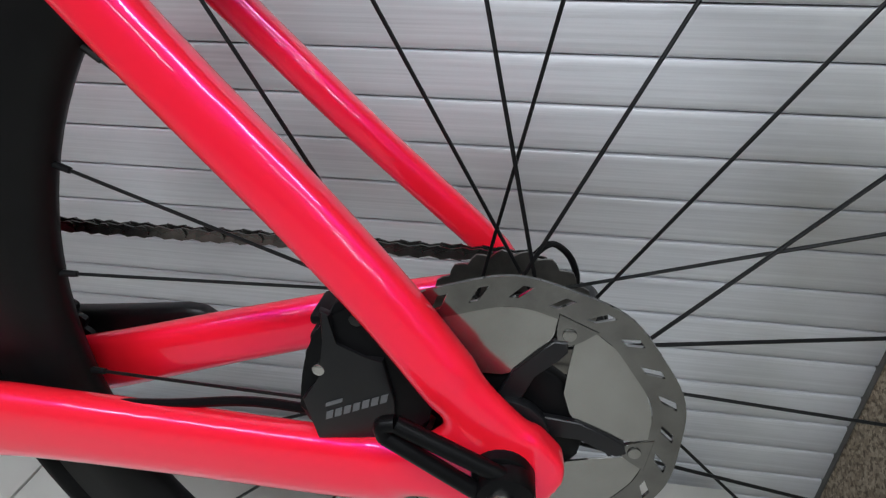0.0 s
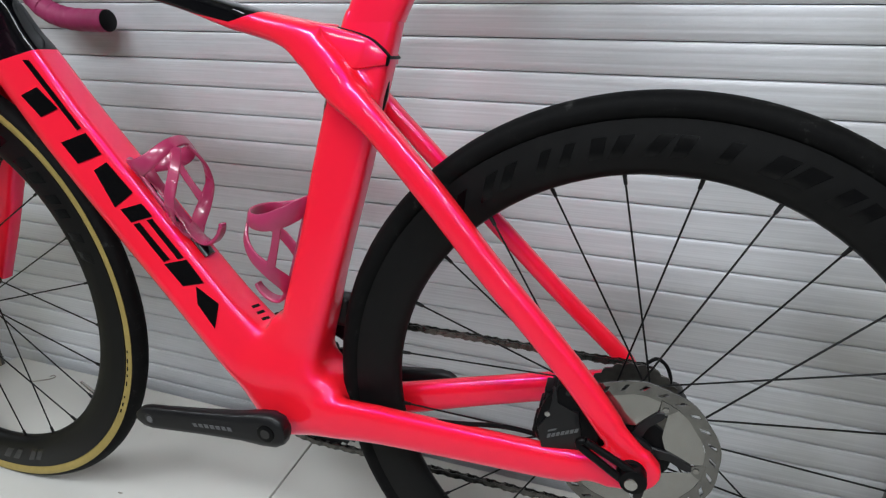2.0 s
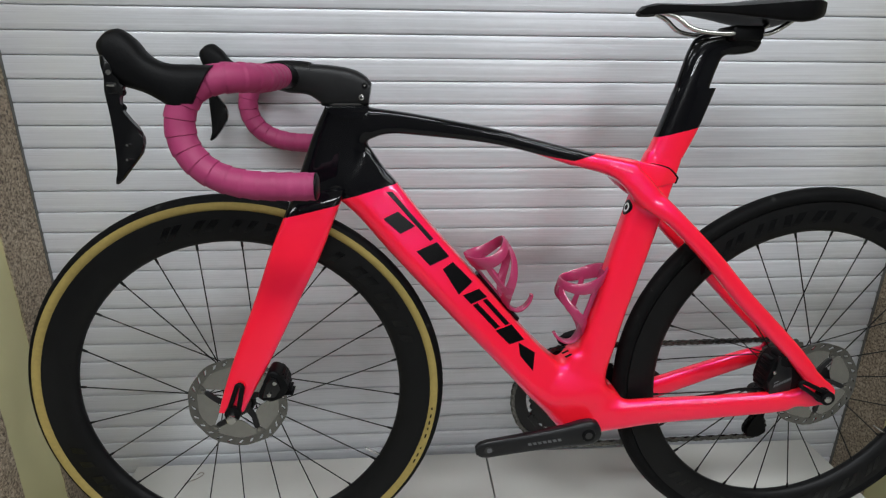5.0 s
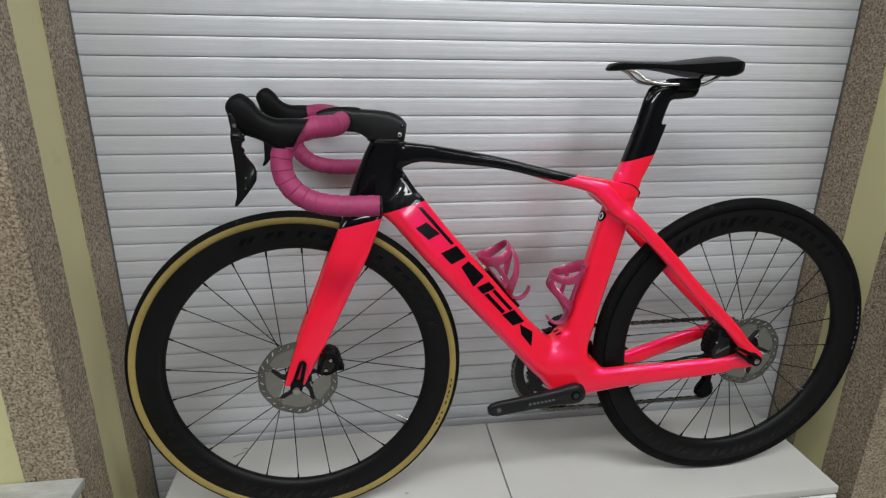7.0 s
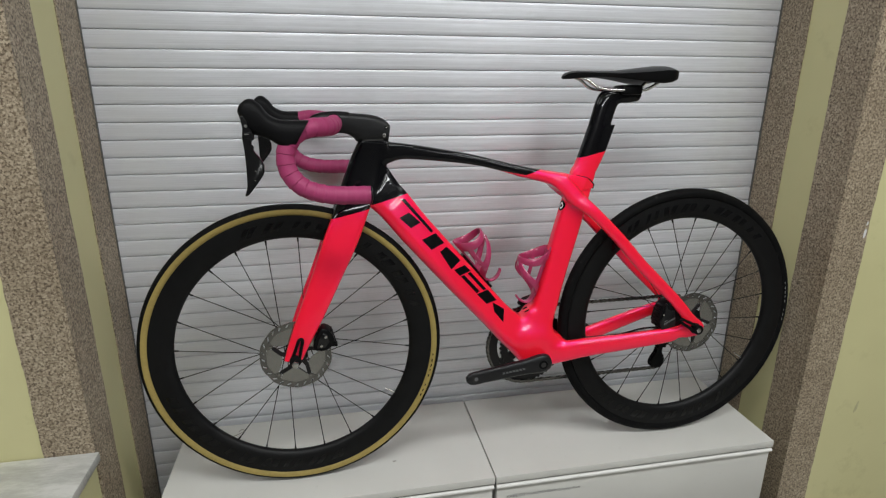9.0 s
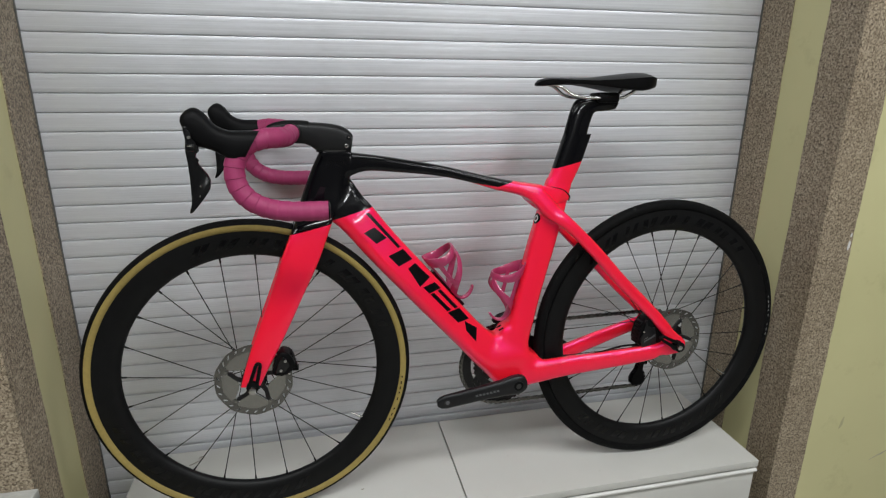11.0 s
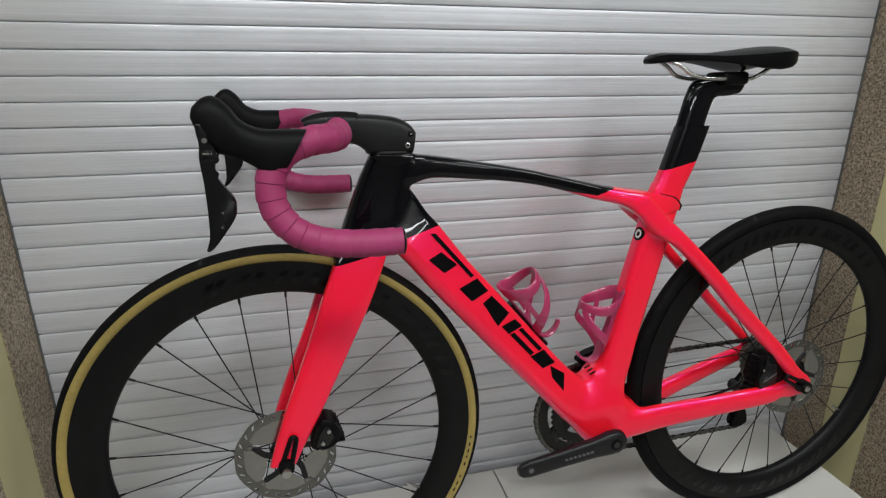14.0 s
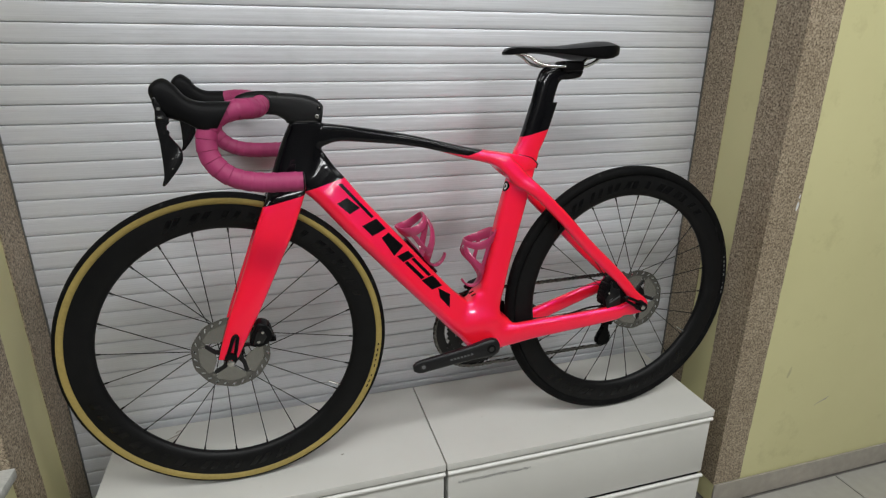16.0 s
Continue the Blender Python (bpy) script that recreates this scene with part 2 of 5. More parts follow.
def sweep(points, radius, steps=6, n=12, bm=None, flat=1.0, closed=False):
    """A round bar along points (x, y, z); radius may be a list, one for each point."""
    rad = radius if isinstance(radius, (list, tuple)) else [radius] * len(points)
    rows = smooth_rows([(*p, r) for p, r in zip(points, rad)], steps)
    loops = []
    up = Vector((0, 0, 1))
    side = None
    for i, row in enumerate(rows):
        a, b = rows[max(i - 1, 0)], rows[min(i + 1, len(rows) - 1)]
        d = Vector(b[:3] - a[:3]).normalized()
        if side is None:
            side = d.cross(up)
            side = side.normalized() if side.length > 1e-3 else Vector((1, 0, 0))
        side = (side - d * side.dot(d)).normalized()
        top = side.cross(d)
        r = row[3]
        loops.append([Vector(row[:3]) + side * (math.cos(2 * math.pi * k / n) * r) + top * (math.sin(2 * math.pi * k / n) * r * flat) for k in range(n)])
    return rings(bm or bmesh.new(), loops)


def ring_tube(radius, r, z, n=72, m=14):
    """A level ring of round bar, its middle at height z."""
    loops = []
    for i in range(n):
        a = 2 * math.pi * i / n
        loops.append([((radius + r * math.cos(2 * math.pi * k / m)) * math.cos(a), (radius + r * math.cos(2 * math.pi * k / m)) * math.sin(a), z + r * math.sin(2 * math.pi * k / m)) for k in range(m)])
    return rings(bmesh.new(), loops, closed=True, caps=False)


def turned(profile, n=96, bm=None):
    """A ring about the y axis from a closed profile of (radius, y)."""
    loops = []
    for k in range(n):
        t = 2 * math.pi * k / n
        loops.append([(r * math.cos(t), y, r * math.sin(t)) for r, y in profile])
    return rings(bm or bmesh.new(), loops, closed=True)


def prism(outline, y0, y1, bevel=0.002, seg=2, bm=None):
    """A plate with the outline (x, z) between y0 and y1."""
    bm = bm or bmesh.new()
    a = [bm.verts.new((x, y0, z)) for x, z in outline]
    b = [bm.verts.new((x, y1, z)) for x, z in outline]
    n = len(a)
    fs = [bm.faces.new(a), bm.faces.new(b[::-1])]
    for k in range(n):
        fs.append(bm.faces.new((a[k], b[k], b[(k + 1) % n], a[(k + 1) % n])))
    if bevel:
        es = {e for f in fs[:2] for e in f.edges}
        bmesh.ops.bevel(bm, geom=list(es), offset=bevel, segments=seg, affect="EDGES", profile=0.5)
    return bm


def disc(x, z, r, y0, y1, n=24, bevel=0.0, bm=None):
    return prism([(x + r * math.cos(2 * math.pi * k / n), z + r * math.sin(2 * math.pi * k / n)) for k in range(n)], y0, y1, bevel, 2, bm)


def closed_curve(pts, steps=5):
    pts = [np.array(p, float) for p in pts]
    n = len(pts)
    out = []
    for i in range(n):
        p0, p1, p2, p3 = pts[i - 1], pts[i], pts[(i + 1) % n], pts[(i + 2) % n]
        for k in range(steps):
            t = k / steps
            out.append(tuple(0.5 * (2 * p1 + (p2 - p0) * t + (2 * p0 - 5 * p1 + 4 * p2 - p3) * t * t + (3 * p1 - p0 - 3 * p2 + p3) * t ** 3)))
    return out


def cut(bm, x0, z0, x1, z1, index):
    """Cuts along the line and gives what lies on its left the material index."""
    d = Vector((x1 - x0, 0, z1 - z0)).normalized()
    no = Vector((-d.z, 0, d.x))
    co = Vector((x0, 0, z0))
    bmesh.ops.bisect_plane(bm, geom=bm.verts[:] + bm.edges[:] + bm.faces[:], plane_co=co, plane_no=no, dist=1e-6)
    for f in bm.faces:
        if (f.calc_center_median() - co).dot(no) > 0:
            f.material_index = index


# ---- the place ----
JL, JR, SHUT, FRONT = -0.899, 0.903, 0.03, -0.287
TOPZ = 2.35


def wall_block(name, x0, x1, y0, y1, z0, z1, mat):
    return tagged(part(name, box(x0, x1, y0, y1, z0, z1), mat, smooth=False), kind="structure")


wall_left = wall_block("wall_north_west", -3.0, JL, FRONT, 0.12, 0.0, CEIL, PLASTER)
wall_right = wall_block("wall_north_east", JR, 3.0, FRONT, 0.12, 0.0, CEIL, PLASTER)
wall_top = wall_block("wall_north_lintel", JL, JR, FRONT, 0.12, TOPZ, CEIL, PLASTER)
# unseen walls and ceiling added to close the room; walls dark for reflections
wall_block("wall_west", -3.15, -3.0, -5.0, 0.12, 0.0, CEIL, WALLPAINT)
wall_block("wall_east", 3.0, 3.15, -5.0, 0.12, 0.0, CEIL, WALLPAINT)
wall_block("wall_south", -3.15, 3.15, -5.15, -5.0, 0.0, CEIL, WALLPAINT)
wall_block("wall_behind_shutter", JL, JR, 0.12, 0.2, 0.0, CEIL, DARK)
wall_block("ceiling", -3.15, 3.15, -5.15, 0.2, CEIL, CEIL + 0.1, CEILPAINT)
floor = wall_block("floor", -3.15, 3.15, -5.15, 0.2, -0.1, -0.006, GROUT)
tile = part("tile", box(0.002, 0.448, 0.002, 0.448, 0.0, 0.006, 0.0012, 1), FLOORTILE, floor, at=Matrix.Translation((0.06, -0.75, -0.006)))
for i in range(-7, 7):
    for j in range(-9, 1):
        if (i, j) != (0, 0):
            again(tile, floor, Matrix.Translation((0.06 + 0.45 * i, -0.75 + 0.45 * j, -0.006)))



def slab(z0, z1, outline, step=0.009):
    """An upright slab whose outline (x, y) takes an uneven offset, where the paint beside it runs over its edge."""
    loops, e, n = [], 0.0, int((z1 - z0) / step)
    for k in range(n + 1):
        e = 0.82 * e + random.uniform(-0.0008, 0.0008)
        loops.append([(x, y, z0 + (z1 - z0) * k / n) for x, y in outline(e)])
    return rings(bmesh.new(), loops)


# granite surround of the opening, on both jambs
for side, jx, sgn in (("west", JL, 1), ("east", JR, -1)):
    x0, x1 = min(jx, jx + sgn * 0.003), max(jx, jx + sgn * 0.003)
    tagged(part("trim_inner_" + side, slab(0.0, TOPZ, lambda e: [(x0, -0.078 + e), (x1, -0.078 + e), (x1, SHUT + 0.05), (x0, SHUT + 0.05)]), GRANITE, smooth=False), kind="structure")
    tagged(part("trim_outer_" + side, slab(0.08, TOPZ, lambda e: [(jx + sgn * 0.003, FRONT - 0.003), (jx + sgn * 0.003, -0.188 + e), (jx, -0.188 + e), (jx, FRONT), (jx - sgn * (0.098 + e), FRONT), (jx - sgn * (0.098 + e), FRONT - 0.003)]), GRANITE, smooth=False), kind="structure")
# skirting below plaster and granite
tagged(part("baseboard_east", box(JR, 3.0, FRONT - 0.008, FRONT - 0.002, 0.0, 0.078, 0.001), GREYTILE, smooth=False), kind="structure")
tagged(part("baseboard_west", box(-3.0, JL, FRONT - 0.008, FRONT - 0.002, 0.0, 0.078, 0.001), GREYTILE, smooth=False), kind="structure")

# ceiling lights
for lx, ly, lsx, lsy, lw in LAMPS:
    light = tagged(new("ceiling_light"), "long white ceiling light with a slim frame", "ceiling light", "ceiling lights")
    light.location = (lx, ly, CEIL)
    hs, hy = lsx / 2 + 0.02, lsy / 2 + 0.02
    fr = bmesh.new()
    for a, b, c, d in ((-hs, hs, -hy, -hy + 0.02), (-hs, hs, hy - 0.02, hy), (-hs, -hs + 0.02, -hy + 0.02, hy - 0.02), (hs - 0.02, hs, -hy + 0.02, hy - 0.02)):
        box(a, b, c, d, -0.04, 0.0, bm=fr)
    part("frame", fr, ALU, light, smooth=False)

# ring-shaped hanging lamp across the room, which the gloss paint mirrors
ring_lamp = tagged(new("ring_lamp"), "white ring-shaped lamp hanging on thin wires", "hanging lamp")
ring_lamp.location = (1.30, -4.50, 2.05)
part("diffuser", ring_tube(0.42, 0.024, 0.0), GLOW, ring_lamp, "glowing white ring")
part("housing", ring_tube(0.42, 0.026, 0.032), ALU, ring_lamp, "white metal housing")
for k in range(3):
    a = 2 * math.pi * k / 3
    wx, wy = 0.42 * math.cos(a), 0.42 * math.sin(a)
    part("wire", sweep([(wx, wy, 0.03), (wx, wy, CEIL - 2.05)], 0.002, 1, 6), ALU, ring_lamp)

# roller shutter: slats and side guides
shutter = tagged(new("roller_shutter"), "closed silver grey metal roller shutter with narrow horizontal slats", "roller shutter")
PITCH, LINE = 0.0417, 0.8760 + H
slat_w = (JR - JL) / 2 - 0.0045
prof = [(0.004, 0.0002), (-0.0038, 0.0005), (-0.0057, 0.0014), (-0.0066, 0.0028), (-0.0067, 0.0122), (-0.00664, 0.0129), (-0.00674, 0.0136), (-0.0068, 0.0205), (-0.00674, 0.0274), (-0.00664, 0.0281), (-0.0067, 0.0288), (-0.0067, 0.0378), (-0.0060, 0.0396), (-0.0038, 0.0406), (0.004, 0.0407)]
sbm = bmesh.new()
xs = [-slat_w, slat_w]
cols = [[sbm.verts.new((x, y, z * PITCH / 0.0412)) for y, z in prof] for x in xs]
for k in range(len(prof) - 1):
    sbm.faces.new((cols[0][k], cols[1][k], cols[1][k + 1], cols[0][k + 1]))
for c in cols:
    sbm.faces.new(c)
sbm.faces.new((cols[0][0], cols[0][-1], cols[1][-1], cols[1][0]))
first = None
k0 = -int((LINE - 0.03) / PITCH)
zc = LINE + k0 * PITCH
k = 0
while zc < TOPZ:
    at = Matrix.Translation(((JL + JR) / 2, SHUT + 0.0065 + random.uniform(-0.0004, 0.0004), zc)) @ Matrix.Rotation(random.uniform(-0.003, 0.003), 4, "X")
    if first is None:
        first = part("slat", sbm, SLAT, shutter, at=at)
    else:
        again(first, shutter, at)
    zc += PITCH
for gx0, gx1 in ((JL + 0.0032, JL + 0.0050), (JR - 0.0050, JR - 0.0032)):
    part("side_guide", box(gx0, gx1, SHUT - 0.006, SHUT + 0.03, 0.0, TOPZ, 0.0005), GUIDE, shutter, smooth=False)

# marble-topped ledge beside the west jamb
ledge = tagged(new("ledge"), "low plastered ledge with a pale marble top", "ledge")
part("body", box(-1.9, JL + 0.0, -0.75, FRONT - 0.004, 0.0, H + 0.135, 0.002), PLASTER, ledge, smooth=False)
part("top_slab", box(-1.91, JL + 0.012, -0.765, FRONT - 0.004, H + 0.136, H + 0.158, 0.003), MARBLE, ledge, "pale veined marble slab")


# filing cabinets
def cabinet(x0, x1, text):
    c = tagged(new("filing_cabinet"), "low white steel cabinet with wide drawers, holding the bicycle", "cabinet", "filing cabinets")
    c.location = ((x0 + x1) / 2, 0, 0)
    w = (x1 - x0) / 2 - 0.0016
    part("body", box(-w + 0.004, w - 0.004, -0.325, -0.003, 0.012, H - 0.021), WHITE, c, smooth=False)
    part("top_panel", box(-w, w, -0.348, 0.0, H - 0.02, H, 0.0015), WHITE, c)
    z1 = H - 0.038
    for k in range(2):
        z0 = max(z1 - 0.176, 0.014)
        d = part("drawer_front", box(-w + 0.004, w - 0.004, -0.343, -0.326, z0, z1, 0.0015), WHITE, c)
        part("handle_strip", sweep([(-w + 0.002, -0.345, z1 + 0.008), (w - 0.002, -0.345, z1 + 0.008)], 0.0055, 1, 10), STRIP, d, "pale grip strip along the drawer edge")
        # dark strip that stands for the shade in the slot above the drawer
        part("gap", box(-w + 0.004, w - 0.004, -0.333, -0.326, z1 + 0.001, z1 + 0.016), DARK, d, smooth=False)
        if text and k == 0:
            cu = bpy.data.curves.new("label_text", "FONT")
            cu.body, cu.size = text, 0.0119
            tmp = new("tmp", cu)
            dg = bpy.context.evaluated_depsgraph_get()
            me = bpy.data.meshes.new_from_object(tmp.evaluated_get(dg))
            bpy.data.objects.remove(tmp)
            me.materials.append(INK)
            tx = new("label_text", me)
            tx.parent = d
            tx.matrix_basis = pose(-w + 0.03, -0.3436, z1 - 0.032, 90, 0, 0)
        z1 -= 0.196
    return c


cabinet(0.0, 0.79, "\u041a\u0410\u0411\u0415\u041b\u0418 VGA/DVI/HDMI/ Display Port")
cabinet(-0.79, 0.0, "")

# ---- the bicycle ----
LEAN, FOOT = 0.0555, -0.2477
bike = tagged(new("bicycle"), "coral and black carbon road bicycle with pink bar tape", "bicycle")
bike.matrix_basis = Matrix.Translation((0, FOOT, H + 0.001)) @ Matrix.Rotation(0.0148, 4, "Z") @ Matrix.Rotation(-LEAN, 4, "X")
FX, RX, HZ = -0.459, 0.5264, 0.339
BX, BZ = 0.121, 0.272


def wheel(name, cx, spokes, phase, lean, tan, rotor_r, arms, ry, label):
    """A deep carbon wheel; its rim carries the tyre, the spokes, the hub and the rotor."""
    prof = [(0.3105, -0.0125), (0.3155, -0.0125), (0.3155, -0.009), (0.311, -0.007), (0.311, 0.007), (0.3155, 0.009), (0.3155, 0.0125), (0.3105, 0.0125), (0.296, 0.0137), (0.284, 0.0135), (0.272, 0.0110), (0.265, 0.006), (0.2630, 0.0), (0.265, -0.006), (0.272, -0.0110), (0.284, -0.0135), (0.296, -0.0137)]
    rim = part(name, turned(prof, 128), RIM, bike, label, at=Matrix.Translation((cx, 0, HZ)))
    a = 0.0142
    tp = [(0.3252 + a * 0.98 * math.cos(t), a * math.sin(t)) for t in [2 * math.pi * k / 24 for k in range(24)]]
    part("tyre", turned(tp, 128), TYRE, rim, "black road tyre")
    if tan:
        for s in (-1, 1):
            pr = []
            for k in range(5):
                t = radians(76 + 58 * k / 4)
                pr.append((0.3252 + (a + 0.0006) * 0.98 * math.cos(t), s * (a + 0.0006) * math.sin(t)))
            for k in range(4, -1, -1):
                t = radians(76 + 58 * k / 4)
                pr.append((0.3252 + (a - 0.001) * 0.98 * math.cos(t), s * (a - 0.001) * math.sin(t)))
            part("sidewall_band", turned(pr, 128), TAN, rim, "tan sidewall")
    hub = [(0.0, ry - 0.008), (0.012, ry - 0.008), (0.012, min(ry + 0.004, -0.040)), (0.018, -0.038), (0.026, -0.031), (0.026, -0.027), (0.013, -0.022), (0.011, 0.0), (0.013, 0.016), (0.026, 0.018), (0.026, 0.022), (0.012, 0.026), (0.012, 0.048), (0.0, 0.048)]
    hb = bmesh.new()
    rings(hb, [[(max(r, 0.0004) * math.cos(2 * math.pi * k / 32), y, max(r, 0.0004) * math.sin(2 * math.pi * k / 32)) for k in range(32)] for r, y in hub])
    part("hub", hb, ANOD, rim, "black anodised hub")
    for k in range(spokes):
        a0 = phase + 2 * math.pi * k / spokes
        left = k % 2 == 1
        turn = radians(72) * (-1 if k % 4 in lean else 1)
        p = Vector((0.2660 * math.sin(a0), 0.0, 0.2660 * math.cos(a0)))
        q = Vector((0.0245 * math.sin(a0 + turn), -0.029 if left else 0.020, 0.0245 * math.cos(a0 + turn)))
        d = (q - p).normalized()
        sp = sweep([tuple(p), tuple(p + d * 0.012), tuple(p + d * 0.0125), tuple(q)], [0.0023, 0.0019, 0.00105, 0.00105], 1, 8)
        part("spoke", sp, SPOKE, rim)
    part("valve", sweep([(0.235 * math.sin(phase + 2.05), 0, 0.235 * math.cos(phase + 2.05)), (0.266 * math.sin(phase + 2.05), 0, 0.266 * math.cos(phase + 2.05))], [0.0018, 0.0028], 1, 8), STEEL, rim, "steel valve")
    # rotor: a wavy braking ring with slots, pale cooling sheets, black arms with rivets and a lock ring
    ro = bmesh.new()
    n = 104

    def wave(a):
        return rotor_r - 0.0008 + 0.0008 * math.cos(10 * a)
    offs = [0.0, 0.0038, 0.0098, 0.0142]
    for yy in (ry - 0.0009, ry + 0.0009):
        vs = []
        for k in range(n):
            col = []
            for j in range(4):
                a0 = 2 * math.pi * (k + 1.3 * (j - 1.5)) / n
                r = wave(a0) - offs[3 - j]
                col.append(ro.verts.new((r * math.sin(a0), yy, r * math.cos(a0))))
            vs.append(col)
        for k in range(n):
            for j in range(3):
                if j == 1 and k % 4 == 0:
                    continue
                ro.faces.new((vs[k][j], vs[(k + 1) % n][j], vs[(k + 1) % n][j + 1], vs[k][j + 1]))
    cuts = [e for e in ro.edges if e.is_boundary]
    lo = {}
    for e in cuts:
        m = e.verts[0].co + e.verts[1].co
        lo.setdefault((round(m.x, 5), round(m.z, 5)), []).append(e)
    for pair in lo.values():
        if len(pair) == 2:
            a, b = pair
            p, q = a.verts
            r, t = b.verts
            if (p.co - r.co).length > (p.co - t.co).length:
                r, t = t, r
            ro.faces.new((p, q, t, r))
    part("brake_rotor", ro, ROTOR, rim, "polished steel disc rotor with slots", smooth=False)
    for k in range(5):
        a0 = 2 * math.pi * k / 5 + arms
        pts = []
        for j in range(9):
            aa = a0 + 0.03 + 1.10 * j / 8
            pts.append(((rotor_r - 0.0145) * math.sin(aa), (rotor_r - 0.0145) * math.cos(aa)))
        for r, da in ((0.057, 1.16), (0.045, 1.15), (0.035, 1.02), (0.031, 0.75), (0.034, 0.40), (0.044, 0.20), (0.056, 0.08)):
            pts.append((r * math.sin(a0 + da), r * math.cos(a0 + da)))
        part("cooling_sheet", prism(pts, ry - 0.0006, ry + 0.0006, 0), SHEET, rim, "pale aluminium cooling sheet")
        # arm and its rivet
        sp = bmesh.new()
        arm_pts = [(r * math.sin(a0 + da), r * math.cos(a0 + da)) for r, da in ((0.018, -0.75), (0.034, -0.36), (0.046, -0.16), (0.054, -0.08), (0.056, 0.02), (0.052, 0.07), (0.046, 0.05), (0.034, -0.10), (0.018, -0.10))]
        prism(arm_pts, ry - 0.0024, ry + 0.0012, 0.0005, 1, sp)
        part("rotor_arm", sp, ANOD, rim, "black rotor arm")
        tab = [(r * math.sin(a0 + da), r * math.cos(a0 + da)) for r, da in ((0.0670, -0.13), (0.0600, -0.10), (0.0545, -0.06), (0.0530, 0.0), (0.0545, 0.06), (0.0600, 0.11), (0.0670, 0.15))]
        part("rotor_tab", prism(tab, ry - 0.0013, ry + 0.0007, 0.0003, 1), ROTOR, rim, "polished steel tab of the rotor")
        part("rivet", disc(0.0595 * math.sin(a0), 0.0595 * math.cos(a0), 0.0030, ry - 0.0022, ry - 0.0012, 14, 0.0004), SHEET, rim)
    part("rotor_carrier", disc(0, 0, 0.037 if ry < -0.05 else 0.024, ry + 0.002, ry + 0.010, 36, 0.0015), SATIN, rim, "black rotor carrier")
    lr = disc(0, 0, 0.0205, ry - 0.006, ry, 28, 0.001)
    part("lock_ring", lr, ANOD, rim)
    return rim


front_wheel = wheel("front_wheel", FX, 24, radians(4.19), (2, 3), True, 0.080, 0.105, -0.038, "deep black carbon front wheel with tan-wall tyre")
rear_wheel = wheel("rear_wheel", RX, 24, radians(6.24), (0, 1), False, 0.080, 0.41, -0.058, "deep black carbon rear wheel with black tyre")


def rim_mark(rim, a0, a1, b0, b1, r0=0.2815, r1=0.3020):
    """A gloss bar laid on the matt rim: degrees a0 to a1 at its inner edge, b0 to b1 at its outer edge."""
    bm = bmesh.new()
    vs = []
    for j in range(5):
        row = []
        for i in range(5):
            u, v = j / 4, i / 4
            t = radians((a0 + (a1 - a0) * u) * (1 - v) + (b0 + (b1 - b0) * u) * v)
            r = r0 + (r1 - r0) * v
            y = float(np.interp(r, (0.272, 0.284, 0.296, 0.3105), (0.0110, 0.0135, 0.0137, 0.0125))) + 0.0004
            row.append(bm.verts.new((r * math.sin(t), -y, r * math.cos(t))))
        vs.append(row)
    for j in range(4):
        for i in range(4):
            bm.faces.new((vs[j][i], vs[j + 1][i], vs[j + 1][i + 1], vs[j][i + 1]))
    part("rim_mark", bm, RIMGLOSS, rim, "gloss black mark on the matt rim")


# runs of plain gloss bars where the maker's name stands, twice round each rim
RUN = [(37.0, 45.0, 39.0, 47.2), (25.7, 33.0, 27.8, 34.5), (13.7, 21.8, 15.9, 24.4), (6.6, 8.9, 8.4, 10.6), (-6.0, 1.8, -2.9, 3.4), (-15.2, -9.2, -14.0, -6.7), (-25.6, -19.0, -22.9, -16.6), (-38.0, -31.0, -34.1, -27.4), (-48.0, -42.5, -44.0, -38.5)]
for rim, turn in ((rear_wheel, 0.0), (rear_wheel, 180.0), (front_wheel, 26.5), (front_wheel, 206.5)):
    for k, (a0, a1, b0, b1) in enumerate(RUN):
        if a1 - a0 < 4:
            rim_mark(rim, a0 + turn, a1 + turn, b0 + turn, b1 + turn)
            continue
        w = (0.30 + 0.07 * (k % 3)) * (a1 - a0)
        rim_mark(rim, a0 + turn, a0 + w + turn, b0 + turn, b0 + w + turn)
        rim_mark(rim, a1 - w + turn, a1 + turn, b1 - w + turn, b1 + turn)

# small print on the tyres, as plain bars
for k in range(9):
    for rim, a, r0, r1, mat, label in ((rear_wheel, 77.0 + 2.3 * k, 0.3212, 0.3236, PALEPRINT, "pale print on the black tyre"), (front_wheel, 97.0 + 2.4 * k, 0.3205, 0.3228, DECAL, "dark print on the tan sidewall")):
        if k == 5:
            continue
        t0, t1 = radians(a), radians(a + (1.3 if k % 3 else 0.8))
        bm = bmesh.new()
        bm.faces.new([bm.verts.new((r * math.sin(t), -y, r * math.cos(t))) for r, y, t in ((r0, 0.01475, t0), (r1, 0.01485, t0), (r1, 0.01485, t1), (r0, 0.01475, t1))])
        part("tyre_print", bm, mat, rim, label)

